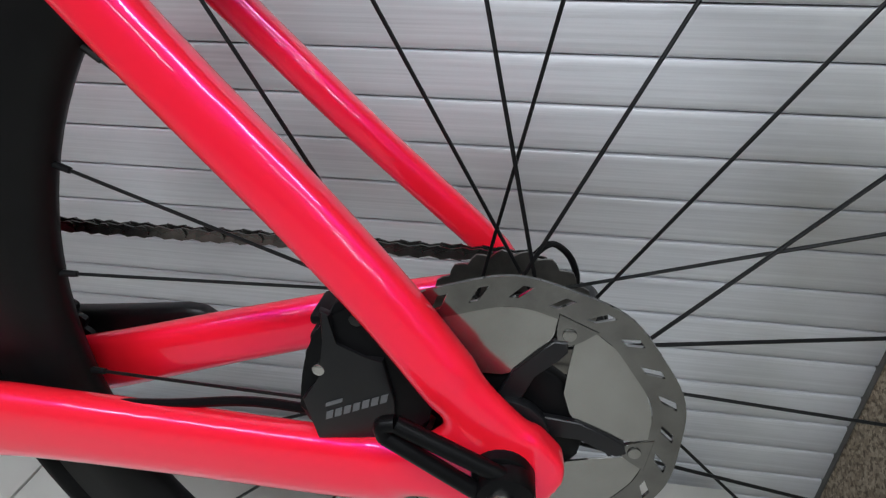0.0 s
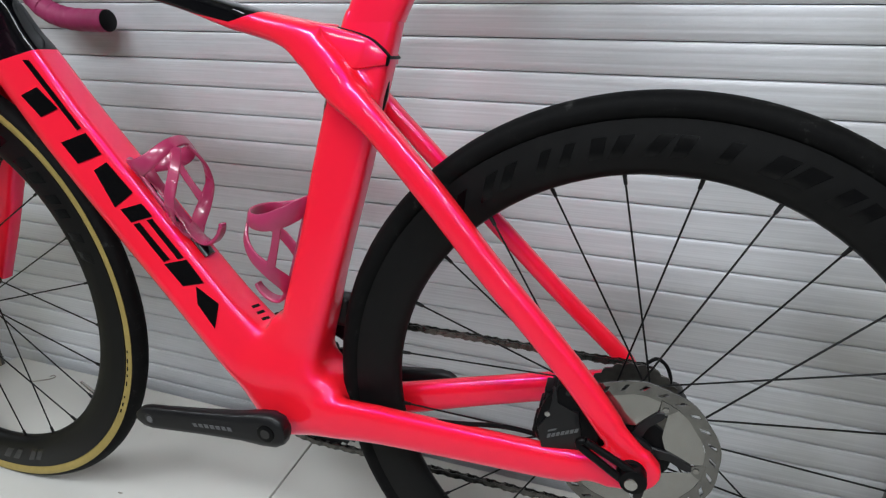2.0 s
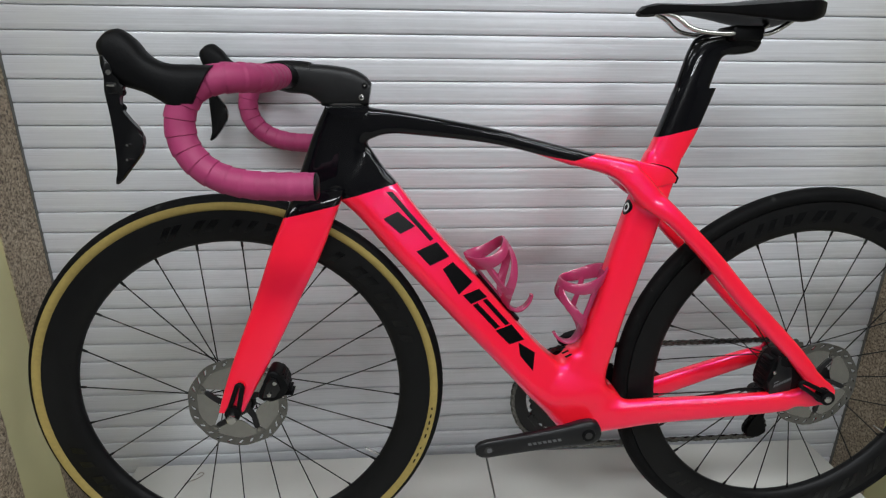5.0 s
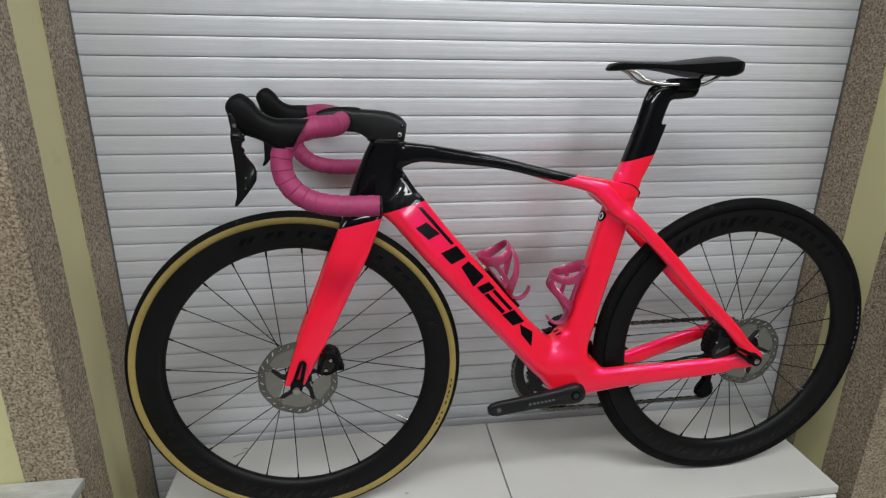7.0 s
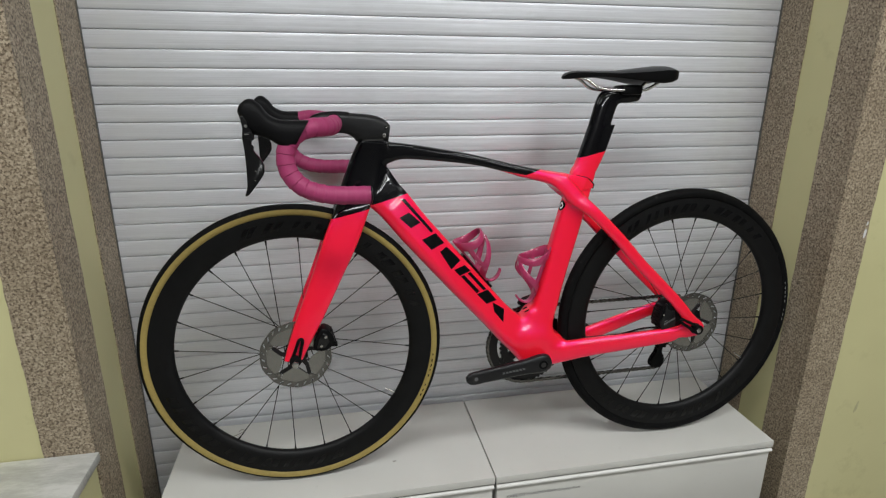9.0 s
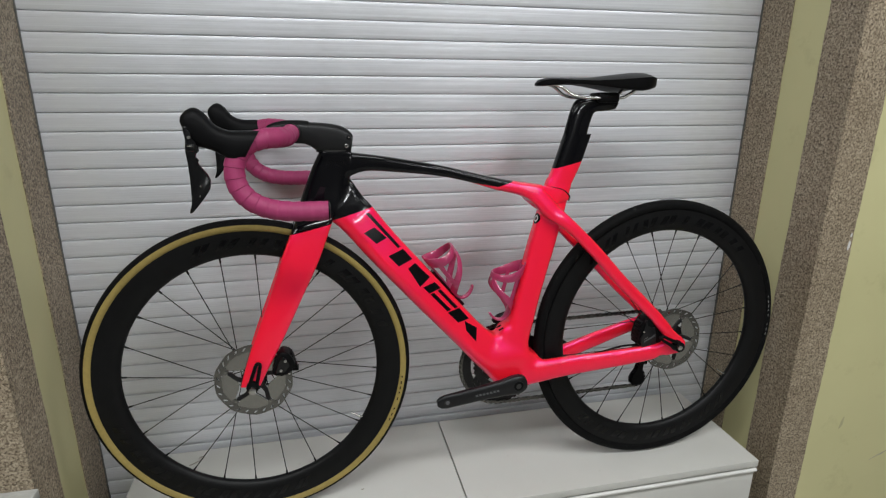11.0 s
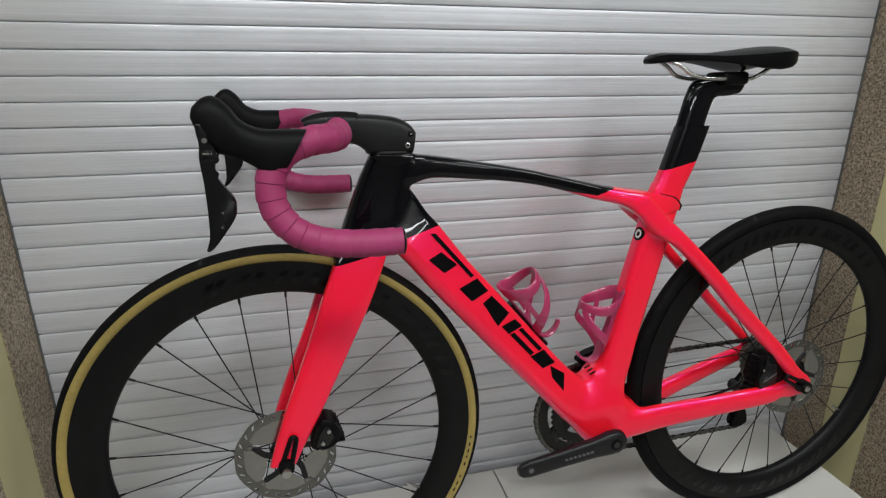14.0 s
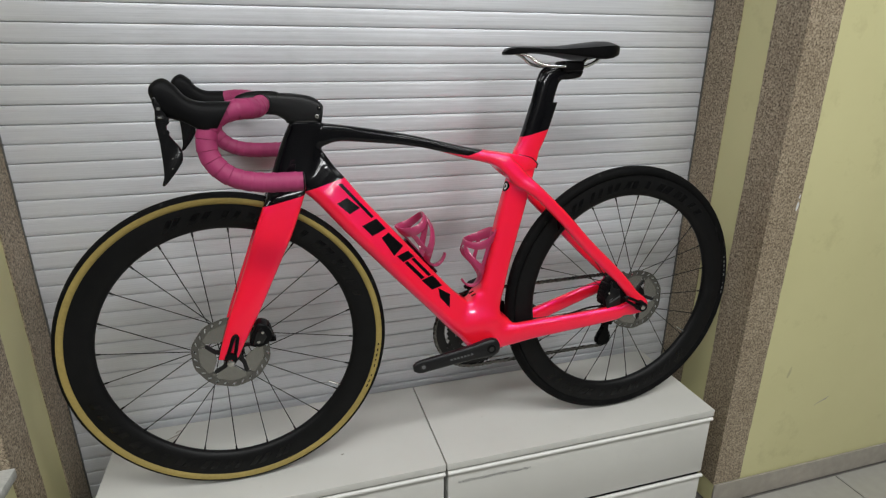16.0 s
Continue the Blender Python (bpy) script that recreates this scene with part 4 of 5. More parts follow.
for s in (1, -1):
    pts = [(-0.350, -0.056, 0.851), (-0.352, -0.10, 0.848), (-0.358, -0.145, 0.846), (-0.373, -0.178, 0.846), (-0.397, -0.194, 0.844), (-0.421, -0.199, 0.834), (-0.436, -0.200, 0.814), (-0.441, -0.201, 0.791), (-0.436, -0.202, 0.766), (-0.419, -0.203, 0.744), (-0.392, -0.204, 0.73), (-0.353, -0.205, 0.723), (-0.292, -0.206, 0.722)]
    rad = [0.0160, 0.0165, 0.0170, 0.0172, 0.0172, 0.017, 0.017, 0.017, 0.017, 0.017, 0.017, 0.017, 0.0168]
    fwd = 0.0 if s > 0 else 1.0
    pts = [(x + 0.018 * fwd * y / 0.2, y * s, z - 0.013 * fwd * y / 0.2) for x, y, z in pts]
    tape = bmesh.new()
    rows = smooth_rows([(*p, r) for p, r in zip(pts, rad)], 22)
    dist = 0.0
    rr = []
    for i, row in enumerate(rows):
        if i:
            dist += float(np.linalg.norm(row[:3] - rows[i - 1][:3]))
        ph = (dist / 0.0185) % 1.0
        rr.append(row[3] + 0.0012 * (ph - 0.5))
    sweep([tuple(r[:3]) for r in rows], rr, 1, 20, tape)
    bar = part("bar_tape", tape, TAPE, bike, "pink wound handlebar tape")
    part("bar_plug", sweep([(-0.295 - 0.0185 * fwd, -0.206 * s, 0.722 + 0.0134 * fwd), (-0.290 - 0.0185 * fwd, -0.206 * s, 0.722 + 0.0134 * fwd), (-0.288 - 0.0185 * fwd, -0.206 * s, 0.722 + 0.0134 * fwd)], [0.0163, 0.0163, 0.012], 1, 20), SATIN, bar, "black bar plug")
    # hood and lever
    hood_rows = [(-0.3960, 0.8590, -0.4220, 0.8140, 0.0200), (-0.419, 0.8595, -0.441, 0.8065, 0.0202), (-0.446, 0.8605, -0.4515, 0.8155, 0.019), (-0.465, 0.8695, -0.4680, 0.8260, 0.0185), (-0.4775, 0.8855, -0.484, 0.8320, 0.0185), (-0.491, 0.8955, -0.4985, 0.8375, 0.0185), (-0.503, 0.8935, -0.5100, 0.8560, 0.017), (-0.5125, 0.8850, -0.5155, 0.8715, 0.0115)]
    dx, dz = -0.018 * fwd, 0.013 * fwd
    hood = loft([(a + dx, b + dz, c + dx, d + dz, w, -0.200 * s) for a, b, c, d, w in hood_rows], 5, 20, 2.4)
    hd = part("brake_hood", hood, RUBBER, bike, "black rubber brake hood")
    lv = closed_curve([(-0.5108, 0.8660), (-0.5020, 0.8660), (-0.4975, 0.8430), (-0.4895, 0.8360), (-0.4940, 0.8276), (-0.4956, 0.8145), (-0.4904, 0.8037), (-0.4790, 0.7870), (-0.4778, 0.7760), (-0.4800, 0.7650), (-0.4945, 0.7453), (-0.5080, 0.7300), (-0.5138, 0.7299), (-0.5085, 0.7448), (-0.5075, 0.7777), (-0.5083, 0.8071), (-0.5100, 0.8307), (-0.5085, 0.8460)], 4)
    lv = [(x + dx, z + dz) for x, z in lv]
    ly = -0.213 if s > 0 else 0.200
    blade = prism(lv, ly - 0.0042, ly + 0.0042, 0.0026, 3)
    for v in blade.verts:
        h = min(max((0.815 + dz - v.co.z) / 0.085, 0.0), 1.0)
        v.co.y += (-0.006 * h * h + 90.0 * h * (v.co.x - dx + 0.496) ** 2 * 0.25) * s
    part("brake_lever", blade, LEVER, hd, "black brake lever blade")
    part("lever_joint", box(-0.5075 + dx, -0.4955 + dx, ly - 0.0052, ly + 0.0052, 0.8270 + dz, 0.8400 + dz, 0.002, 2), LEVER, hd, "glossy lever pivot block")
    if s > 0:
        # bright strip put in for the glint on the lever pivot
        part("worn_edge", box(-0.5060, -0.4985, ly - 0.0062, ly - 0.0050, 0.8352, 0.8372, 0.0004, 1), STEEL, hd, "bright worn edge of the lever pivot")
        for px, pz in ((-0.4915, 0.7730), (-0.4935, 0.7570)):
            part("lever_screw", disc(px, pz, 0.0013, ly - 0.0120, ly - 0.0050, 8), STEEL, hd)
    part("pivot_pin", disc(-0.5025 + dx, 0.8500 + dz, 0.0028, -0.200 * s - 0.0178 * s - 0.001, -0.200 * s - 0.0165 * s + 0.001, 12), STEEL, hd)

# saddle and seatpost
post = loft([(x + 0.006, z, u + 0.006, v, w, y) for x, z, u, v, w, y in [(0.231, 0.818, 0.293, 0.818, 0.0115, 0), (0.236, 0.838, 0.292, 0.838, 0.0115, 0), (0.245, 0.873, 0.301, 0.871, 0.0115, 0), (0.251, 0.893, 0.309, 0.885, 0.0115, 0), (0.261, 0.911, 0.328, 0.887, 0.012, 0), (0.283, 0.919, 0.345, 0.889, 0.013, 0), (0.311, 0.923, 0.359, 0.893, 0.0135, 0), (0.338, 0.923, 0.365, 0.903, 0.012, 0)]], 6, 24, 2.4)
part("seatpost", post, GLOSS, bike, "gloss black seatpost")
part("rail_clamp", box(0.311, 0.362, -0.026, 0.026, 0.906, 0.928, 0.006, 3), SATIN, bike, "black rail clamp")
sad = bmesh.new()
loops = []
for x, zt, zb, w in [(0.171, 0.948, 0.942, 0.008), (0.178, 0.955, 0.939, 0.016), (0.197, 0.959, 0.939, 0.0195), (0.232, 0.959, 0.944, 0.022), (0.264, 0.959, 0.945, 0.028), (0.297, 0.960, 0.943, 0.040), (0.333, 0.964, 0.937, 0.053), (0.367, 0.968, 0.930, 0.063), (0.396, 0.971, 0.927, 0.066), (0.418, 0.971, 0.930, 0.061), (0.434, 0.967, 0.936, 0.050), (0.444, 0.959, 0.946, 0.032)]:
    ring = []
    for k in range(28):
        t = 2 * math.pi * k / 28
        c, sn = math.cos(t), math.sin(t)
        lx = math.copysign(abs(c) ** 0.75, c)
        edge = 0.014 * (w / 0.07) * lx * lx
        z = zt - edge - (0.0 if sn > 0.0 else (zt - zb) * abs(sn) ** 0.5 * (0.55 + 0.45 * abs(lx)))
        ring.append((x, w * lx, z))
    loops.append(ring)
rings(sad, loops)
saddle = part("saddle", sad, SATIN, bike, "black road saddle")
for s in (1, -1):
    part("saddle_rail", sweep([(0.202, -0.010 * s, 0.946), (0.225, -0.017 * s, 0.938), (0.247, -0.021 * s, 0.923), (0.277, -0.022 * s, 0.917), (0.327, -0.022 * s, 0.916), (0.364, -0.022 * s, 0.916), (0.382, -0.025 * s, 0.923), (0.400, -0.030 * s, 0.936)], 0.0035, 5, 10), STEEL, saddle, "bright steel saddle rail")

# cranks, rings, chain
ang = math.atan2(0.251 - BZ, -0.066 - BX)
ca, sa = math.cos(ang), math.sin(ang)


def crank_arm(s):
    L = 0.1725
    bm = bmesh.new()
    loops = []
    dx, dz = (ca, sa) if s > 0 else (-ca, -sa)
    nx, nz = -dz, dx
    for u, h, th in [(-0.023, 0.008, 0.008), (-0.019, 0.017, 0.010), (-0.007, 0.0230, 0.011), (0.010, 0.0230, 0.011), (0.040, 0.0190, 0.010), (0.10, 0.0168, 0.0085), (0.15, 0.0162, 0.0075), (0.173, 0.0162, 0.007), (0.185, 0.0135, 0.007), (0.193, 0.0065, 0.006)]:
        ring = []
        for k in range(20):
            t = 2 * math.pi * k / 20
            c, sn = math.cos(t), math.sin(t)
            c = math.copysign(abs(c) ** 0.6, c)
            sn = math.copysign(abs(sn) ** 0.6, sn)
            yc = -0.066 * s - (0.006 * s) * min(max(u, 0) / 0.17, 1)
            ring.append((BX + dx * u + nx * c * h, yc + sn * th, BZ + dz * u + nz * c * h))
        loops.append(ring)
    rings(bm, loops)
    return bm, (dx, dz, nx, nz)


bm, (dx, dz, nx, nz) = crank_arm(1)
arm = part("crank_arm", bm, ANOD, bike, "dark grey left crank arm without a pedal")
bolt = part("axle_bolt", disc(BX, BZ, 0.0115, -0.0785, -0.072, 20, 0.001), SATIN, arm)
# a flat dark disc gives the shade inside the bolt recess
part("bolt_socket", disc(BX, BZ, 0.0062, -0.0790, -0.0780, 16), DARK, bolt, "deep black bolt socket")
ex, ez = BX + dx * 0.1715, BZ + dz * 0.1715
# the empty pedal hole's shade, laid on as a dark disc
part("pedal_thread", disc(ex, ez, 0.0075, -0.0795, -0.0775, 20, 0.0003), DARK, arm)
part("thread_rim", disc(ex + 0.001, ez + 0.0005, 0.0045, -0.0800, -0.0794, 16), PRINT, arm)
for k in range(7):
    u = 0.105 - 0.0085 * k
    a, b = u, u - 0.0055
    pts = [(BX + dx * uu + nx * v, BZ + dz * uu + nz * v) for uu, v in ((a, -0.0024), (b, -0.0024), (b - 0.0016, 0.0024), (a - 0.0016, 0.0024))]
    part("print_mark", prism(pts, -0.0782, -0.0774, 0), PRINT, arm, "grey printed mark")
bm, dirs = crank_arm(-1)
part("crank_arm", bm, ANOD, bike, "dark grey right crank arm")


def toothed(cx, cz, r, teeth, y, thick, inner, depth=0.004):
    bm = bmesh.new()
    n = teeth * 4
    lo = []
    for yy in (y - thick / 2, y + thick / 2):
        outer = []
        inn = []
        for k in range(n):
            t = 2 * math.pi * k / n
            ro = r + (depth if k % 4 in (1,) else (depth * 0.55 if k % 4 in (0, 2) else -depth * 0.2))
            outer.append(bm.verts.new((cx + ro * math.cos(t), yy, cz + ro * math.sin(t))))
            inn.append(bm.verts.new((cx + inner * math.cos(t), yy, cz + inner * math.sin(t))))
        for k in range(n):
            bm.faces.new((outer[k], outer[(k + 1) % n], inn[(k + 1) % n], inn[k]))
        lo.append((outer, inn))
    for j in (0, 1):
        for k in range(n):
            bm.faces.new((lo[0][j][k], lo[0][j][(k + 1) % n], lo[1][j][(k + 1) % n], lo[1][j][k]))
    return bm


RINGY = 0.047
part("chainring", toothed(BX, BZ, 0.103, 52, RINGY + 0.004, 0.004, 0.078), ANOD, bike, "large black chainring", smooth=False)
part("chainring", toothed(BX, BZ, 0.070, 36, RINGY - 0.004, 0.004, 0.052), ANOD, bike, "small black chainring", smooth=False)
sp = bmesh.new()
for k in range(4):
    a0 = ang + [0.55, 2.0, 3.7, 5.15][k]
    pts = [(BX + r * math.cos(a0 + d), BZ + r * math.sin(a0 + d)) for r, d in ((0.02, -0.5), (0.085, -0.16), (0.085, 0.16), (0.02, 0.5))]
    prism(pts, RINGY, RINGY + 0.012, 0.002, 2, sp)
part("crank_spider", sp, ANOD, bike, "dark grey crank spider")
cass = [(r * 0.86, y) for r, y in [(0.028, 0.056), (0.031, 0.052), (0.034, 0.048), (0.037, 0.044), (0.040, 0.040), (0.044, 0.036), (0.048, 0.032), (0.053, 0.028), (0.058, 0.024)]]
for i, (r, y) in enumerate(cass):
    part("sprocket", toothed(RX, HZ, r, int(r / 0.0021), y, 0.0018, max(0.018, r - 0.022), 0.003), SPROCKET, bike, "steel cassette sprocket", smooth=False)
part("cassette_body", disc(RX, HZ, 0.0186, 0.022, 0.060, 24), SATIN, bike)

# derailleurs
PX, PZ, QX, QZ = 0.520, 0.246, 0.508, 0.188
rd = closed_curve([(0.556, 0.338), (0.580, 0.341), (0.594, 0.320), (0.590, 0.294), (0.572, 0.276), (0.545, 0.260), (0.520, 0.248), (0.510, 0.256), (0.532, 0.282), (0.550, 0.306)], 4)
derailleur = part("rear_derailleur", prism(rd, 0.056, 0.078, 0.004, 2), SATIN, bike, "black rear derailleur")
part("knuckle", disc(0.574, 0.331, 0.013, 0.050, 0.084, 18, 0.002), ANOD, derailleur)
part("knuckle", disc(0.520, 0.252, 0.014, 0.050, 0.084, 18, 0.002), ANOD, derailleur)
part("link_plate", prism([(0.566, 0.312), (0.590, 0.306), (0.556, 0.262), (0.534, 0.266)], 0.050, 0.055, 0.001, 1), ANOD, derailleur)
part("bolt", disc(0.574, 0.331, 0.005, 0.046, 0.051, 6, 0.0006), STEEL, derailleur, "bright bolt")
part("bolt", disc(0.552, 0.288, 0.0035, 0.046, 0.051, 10, 0.0006), STEEL, derailleur, "bright bolt")
cg = closed_curve([(0.524, 0.258), (0.510, 0.256), (0.505, 0.220), (0.489, 0.194), (0.488, 0.178), (0.500, 0.171), (0.525, 0.177), (0.526, 0.192), (0.519, 0.204), (0.520, 0.230)], 4)
cage = part("derailleur_cage", prism(cg, 0.036, 0.0385, 0.0008, 1), SATIN, bike, "black derailleur cage")
again(cage, bike, Matrix.Translation((0, 0.014, 0)))
for x, z in ((PX, PZ), (QX, QZ)):
    part("jockey_wheel", toothed(x, z, 0.0205, 11, 0.045, 0.006, 0.005, 0.004), SATIN, bike, smooth=False)
part("front_derailleur", prism(closed_curve([(0.108, 0.402), (0.156, 0.412), (0.182, 0.392), (0.177, 0.369), (0.137, 0.381), (0.096, 0.387)], 4), 0.034, 0.052, 0.003, 2), SATIN, bike, "black front derailleur")
part("derailleur_body", box(0.150, 0.185, 0.020, 0.045, 0.375, 0.415, 0.006, 3), ANOD, bike)

# chain: links run round chainring, sprocket and jockey wheels
CHY = 0.047
path = []
ra, rs, rj = 0.105, 0.038, 0.022


def tangent(x0, z0, r0, x1, z1, r1, up):
    """Outer tangent points of two circles, above (up=1) or below."""
    d = math.hypot(x1 - x0, z1 - z0)
    base = math.atan2(z1 - z0, x1 - x0)
    t = math.acos((r0 - r1) / d) * up
    return (x0 + r0 * math.cos(base + t), z0 + r0 * math.sin(base + t)), (x1 + r1 * math.cos(base + t), z1 + r1 * math.sin(base + t))


a1, b1 = tangent(BX, BZ, ra, RX, HZ, rs, 1)
a2, b2 = tangent(BX, BZ, ra, QX, QZ, rj, -1)


def arc(cx, cz, r, t0, t1, n):
    return [(cx + r * math.cos(t0 + (t1 - t0) * k / n), cz + r * math.sin(t0 + (t1 - t0) * k / n)) for k in range(n + 1)]


ta, tb = math.atan2(a1[1] - BZ, a1[0] - BX), math.atan2(a2[1] - BZ, a2[0] - BX)
path = arc(BX, BZ, ra, tb % (2 * math.pi), ta, 40)
tc = math.atan2(b1[1] - HZ, b1[0] - RX)
path += arc(RX, HZ, rs, tc, tc - 3.3, 20)
path += [(PX - 0.018, PZ + 0.016), (PX - 0.020, PZ + 0.002), (QX + 0.016, QZ + 0.018), (QX + 0.022, QZ), (QX + 0.013, QZ - 0.018)]
path.append(b2)
loop = path + [path[0]]
pts = [np.array(p) for p in loop]
seg = [float(np.linalg.norm(pts[i + 1] - pts[i])) for i in range(len(pts) - 1)]
total = sum(seg)
N = int(total / 0.0127) // 2 * 2
step = total / N


def along(s):
    for i, l in enumerate(seg):
        if s <= l or i == len(seg) - 1:
            return pts[i] + (pts[i + 1] - pts[i]) * min(s / max(l, 1e-9), 1)
        s -= l


chain = new("chain", None)
chain.parent = bike
wide = closed_curve([(-0.0095, 0.0), (-0.0063, 0.0043), (0.0, 0.0030), (0.0063, 0.0043), (0.0095, 0.0), (0.0063, -0.0043), (0.0, -0.0030), (-0.0063, -0.0043)], 2)
links = []
for hw, th in ((0.0030, 0.0010), (0.0016, 0.0011)):
    bm = bmesh.new()
    for s in (-1, 1):
        prism(wide, s * hw - th / 2, s * hw + th / 2, 0, 1, bm)
    for px in (-0.0063, 0.0063):
        disc(px, 0, 0.0032, -hw, hw, 8, 0, bm)
    links.append(bm)
protos = [None, None]
joints = [along(step * i) for i in range(N)]
for i in range(N):
    p, q = joints[i], joints[(i + 1) % N]
    m = (p + q) / 2
    t = math.atan2(q[1] - p[1], q[0] - p[0])
    at = Matrix.Translation((m[0], CHY, m[1])) @ Matrix.Rotation(-t, 4, "Y")
    if protos[i % 2] is None:
        protos[i % 2] = part("chain_link", links[i % 2], CHAIN, chain, at=at, smooth=False)
    else:
        again(protos[i % 2], chain, at)

# brake calipers, hoses
def caliper(name, outline, y0, y1, label):
    body = part(name, prism(closed_curve(outline, 4), y0, y1, 0.004, 3), SATIN, bike, label)
    return body


rc = caliper("rear_caliper", [(0.431, 0.336), (0.430, 0.358), (0.437, 0.384), (0.450, 0.399), (0.467, 0.401), (0.484, 0.378), (0.490, 0.352), (0.482, 0.330), (0.455, 0.325)], -0.062, -0.026, "black rear disc caliper with cooling fins")
fc = caliper("front_caliper", [(-0.415, 0.366), (-0.406, 0.388), (-0.396, 0.408), (-0.383, 0.408), (-0.371, 0.394), (-0.368, 0.376), (-0.382, 0.362), (-0.402, 0.358)], -0.066, -0.028, "black front disc caliper with cooling fins")
for k in range(6):
    part("cooling_fin", box(-0.376, -0.361 - 0.0022 * k, -0.060, -0.034, 0.364 + 0.0072 * k, 0.367 + 0.0072 * k, 0.001), SATIN, fc)
part("caliper_plate", prism([(-0.408, 0.366), (-0.400, 0.388), (-0.392, 0.402), (-0.383, 0.398), (-0.378, 0.380), (-0.388, 0.366)], -0.0690, -0.065, 0.001), LEVER, fc, "glossy caliper plate")
for x, z in ((-0.396, 0.372), (-0.386, 0.392)):
    part("caliper_bolt", disc(x, z, 0.0034, -0.0715, -0.068, 10, 0.0005), STEEL, fc, "bright caliper bolt")
for k in range(6):
    z = 0.338 + 0.0098 * k
    part("cooling_fin", box(0.4255 + 0.0020 * k - 0.0012 * (k % 2), 0.442 + 0.0022 * k, -0.056, -0.032, z, z + 0.0052, 0.0018, 2), SATIN, rc)
for x, z in ((0.440, 0.370),):
    part("bleed_screw", disc(x, z, 0.003, -0.0655, -0.061, 12, 0.0006), STEEL, rc)
part("hose_joint", disc(0.4560, 0.3955, 0.0105, -0.0610, -0.036, 18, 0.002), SATIN, rc, "black hose joint")
part("joint_bolt", disc(0.4580, 0.3970, 0.0034, -0.0640, -0.0605, 8, 0.0005), LEVER, rc)
part("caliper_bracket", prism([(0.470, 0.378), (0.484, 0.386), (0.502, 0.362), (0.512, 0.344), (0.498, 0.334), (0.482, 0.346)], -0.056, -0.038, 0.003, 2), SATIN, rc, "black caliper bracket")
part("caliper_plate", prism([(0.4425, 0.401), (0.447, 0.399), (0.448, 0.384), (0.461, 0.378), (0.469, 0.378), (0.474, 0.356), (0.474, 0.335), (0.437, 0.330), (0.431, 0.353), (0.441, 0.366), (0.444, 0.386)], -0.0650, -0.061, 0.001), ANOD, rc, "dark grey caliper plate")
part("caliper_foot", box(0.437, 0.486, -0.060, -0.034, 0.322, 0.334, 0.002), SATIN, rc, "black caliper foot")
for k in range(7):
    x, z = 0.4415 + 0.0043 * k, 0.3425 + 0.00205 * k
    part("print_mark", prism([(x, z), (x + 0.0032, z + 0.0015), (x + 0.0040, z + 0.0060), (x + 0.0008, z + 0.0045)], -0.0655, -0.0649, 0), PRINT, rc, "grey printed mark")
part("print_mark", prism([(0.4420, 0.3500), (0.4500, 0.3538), (0.4503, 0.3558), (0.4423, 0.3520)], -0.0655, -0.0649, 0), PRINT, rc, "grey printed mark")
rc.matrix_basis = Matrix.Translation((0.003, -0.003, 0.0))
fc.matrix_basis = Matrix.Translation((-0.005, 0.0, -0.003))
part("brake_hose", sweep([(0.476, -0.055, 0.326), (0.450, -0.052, 0.330), (0.400, -0.048, 0.330), (0.350, -0.045, 0.320), (0.300, -0.042, 0.312)], 0.0026, 5, 8), SATIN, bike, "black brake hose")


def axle_lever(x0, z0, x1, z1, y):
    """A slotted lever on a through axle."""
    d = Vector((x1 - x0, 0, z1 - z0)).normalized()
    n = Vector((-d.z, 0, d.x))
    a, b = Vector((x0, y, z0)), Vector((x1, y, z1))
    bm = sweep([tuple(a + n * 0.0075), tuple(a + (b - a) * 0.3 + n * 0.0065), tuple(b + n * 0.0042)], 0.0038, 4, 10)
    sweep([tuple(a - n * 0.0075), tuple(a + (b - a) * 0.3 - n * 0.0065), tuple(b - n * 0.0042)], 0.0038, 4, 10, bm)
    sweep([tuple(b + n * 0.0045), tuple(b + d * 0.004), tuple(b - n * 0.0045)], 0.0038, 4, 10, bm)
    disc(x0, z0, 0.0125, y - 0.005, y + 0.012, 24, 0.001, bm)
    return part("axle_lever", bm, SATIN, bike, "slotted black axle lever")


axle_lever(RX + 0.002, HZ - 0.008, RX - 0.047, HZ + 0.020, -0.088)
part("axle_bolt", disc(RX, HZ - 0.008, 0.0062, -0.0965, -0.092, 20, 0.001), STEEL, bike, "bright axle end")
axle_lever(FX, HZ, FX + 0.014, HZ + 0.046, -0.070)
part("axle_cap", disc(FX, HZ - 0.004, 0.0075, -0.0845, -0.070, 20, 0.0015), STEEL, bike, "bright axle end")
part("shift_cable", sweep([(0.538, 0.068, 0.366), (0.546, 0.071, 0.3735), (0.553, 0.073, 0.3745), (0.563, 0.074, 0.366), (0.569, 0.073, 0.351), (0.567, 0.070, 0.335)], 0.0022, 6, 8), SATIN, bike, "black derailleur cable loop")


# bottle cages
def ribbon(stations, widths, thick, steps=4):
    """A flat moulded strip along (point, normal) stations, half as wide as widths tell."""
    rows = smooth_rows([(*p, *nn, w) for (p, nn), w in zip(stations, widths)], steps)
    loops = []
    for i, row in enumerate(rows):
        a, b = rows[max(i - 1, 0)], rows[min(i + 1, len(rows) - 1)]
        t = Vector(b[:3] - a[:3]).normalized()
        nn = Vector(row[3:6]).normalized()
        nn = (nn - t * nn.dot(t)).normalized()
        bi = t.cross(nn)
        w = row[6]
        c = Vector(row[:3])
        loops.append([c + bi * (w * p) + nn * (thick * q) for p, q in ((-1, -0.3), (-0.8, -1), (0, -1.1), (0.8, -1), (1, -0.3), (1, 0.3), (0.8, 1), (0, 1.1), (-0.8, 1), (-1, 0.3))])
    return rings(bmesh.new(), loops)


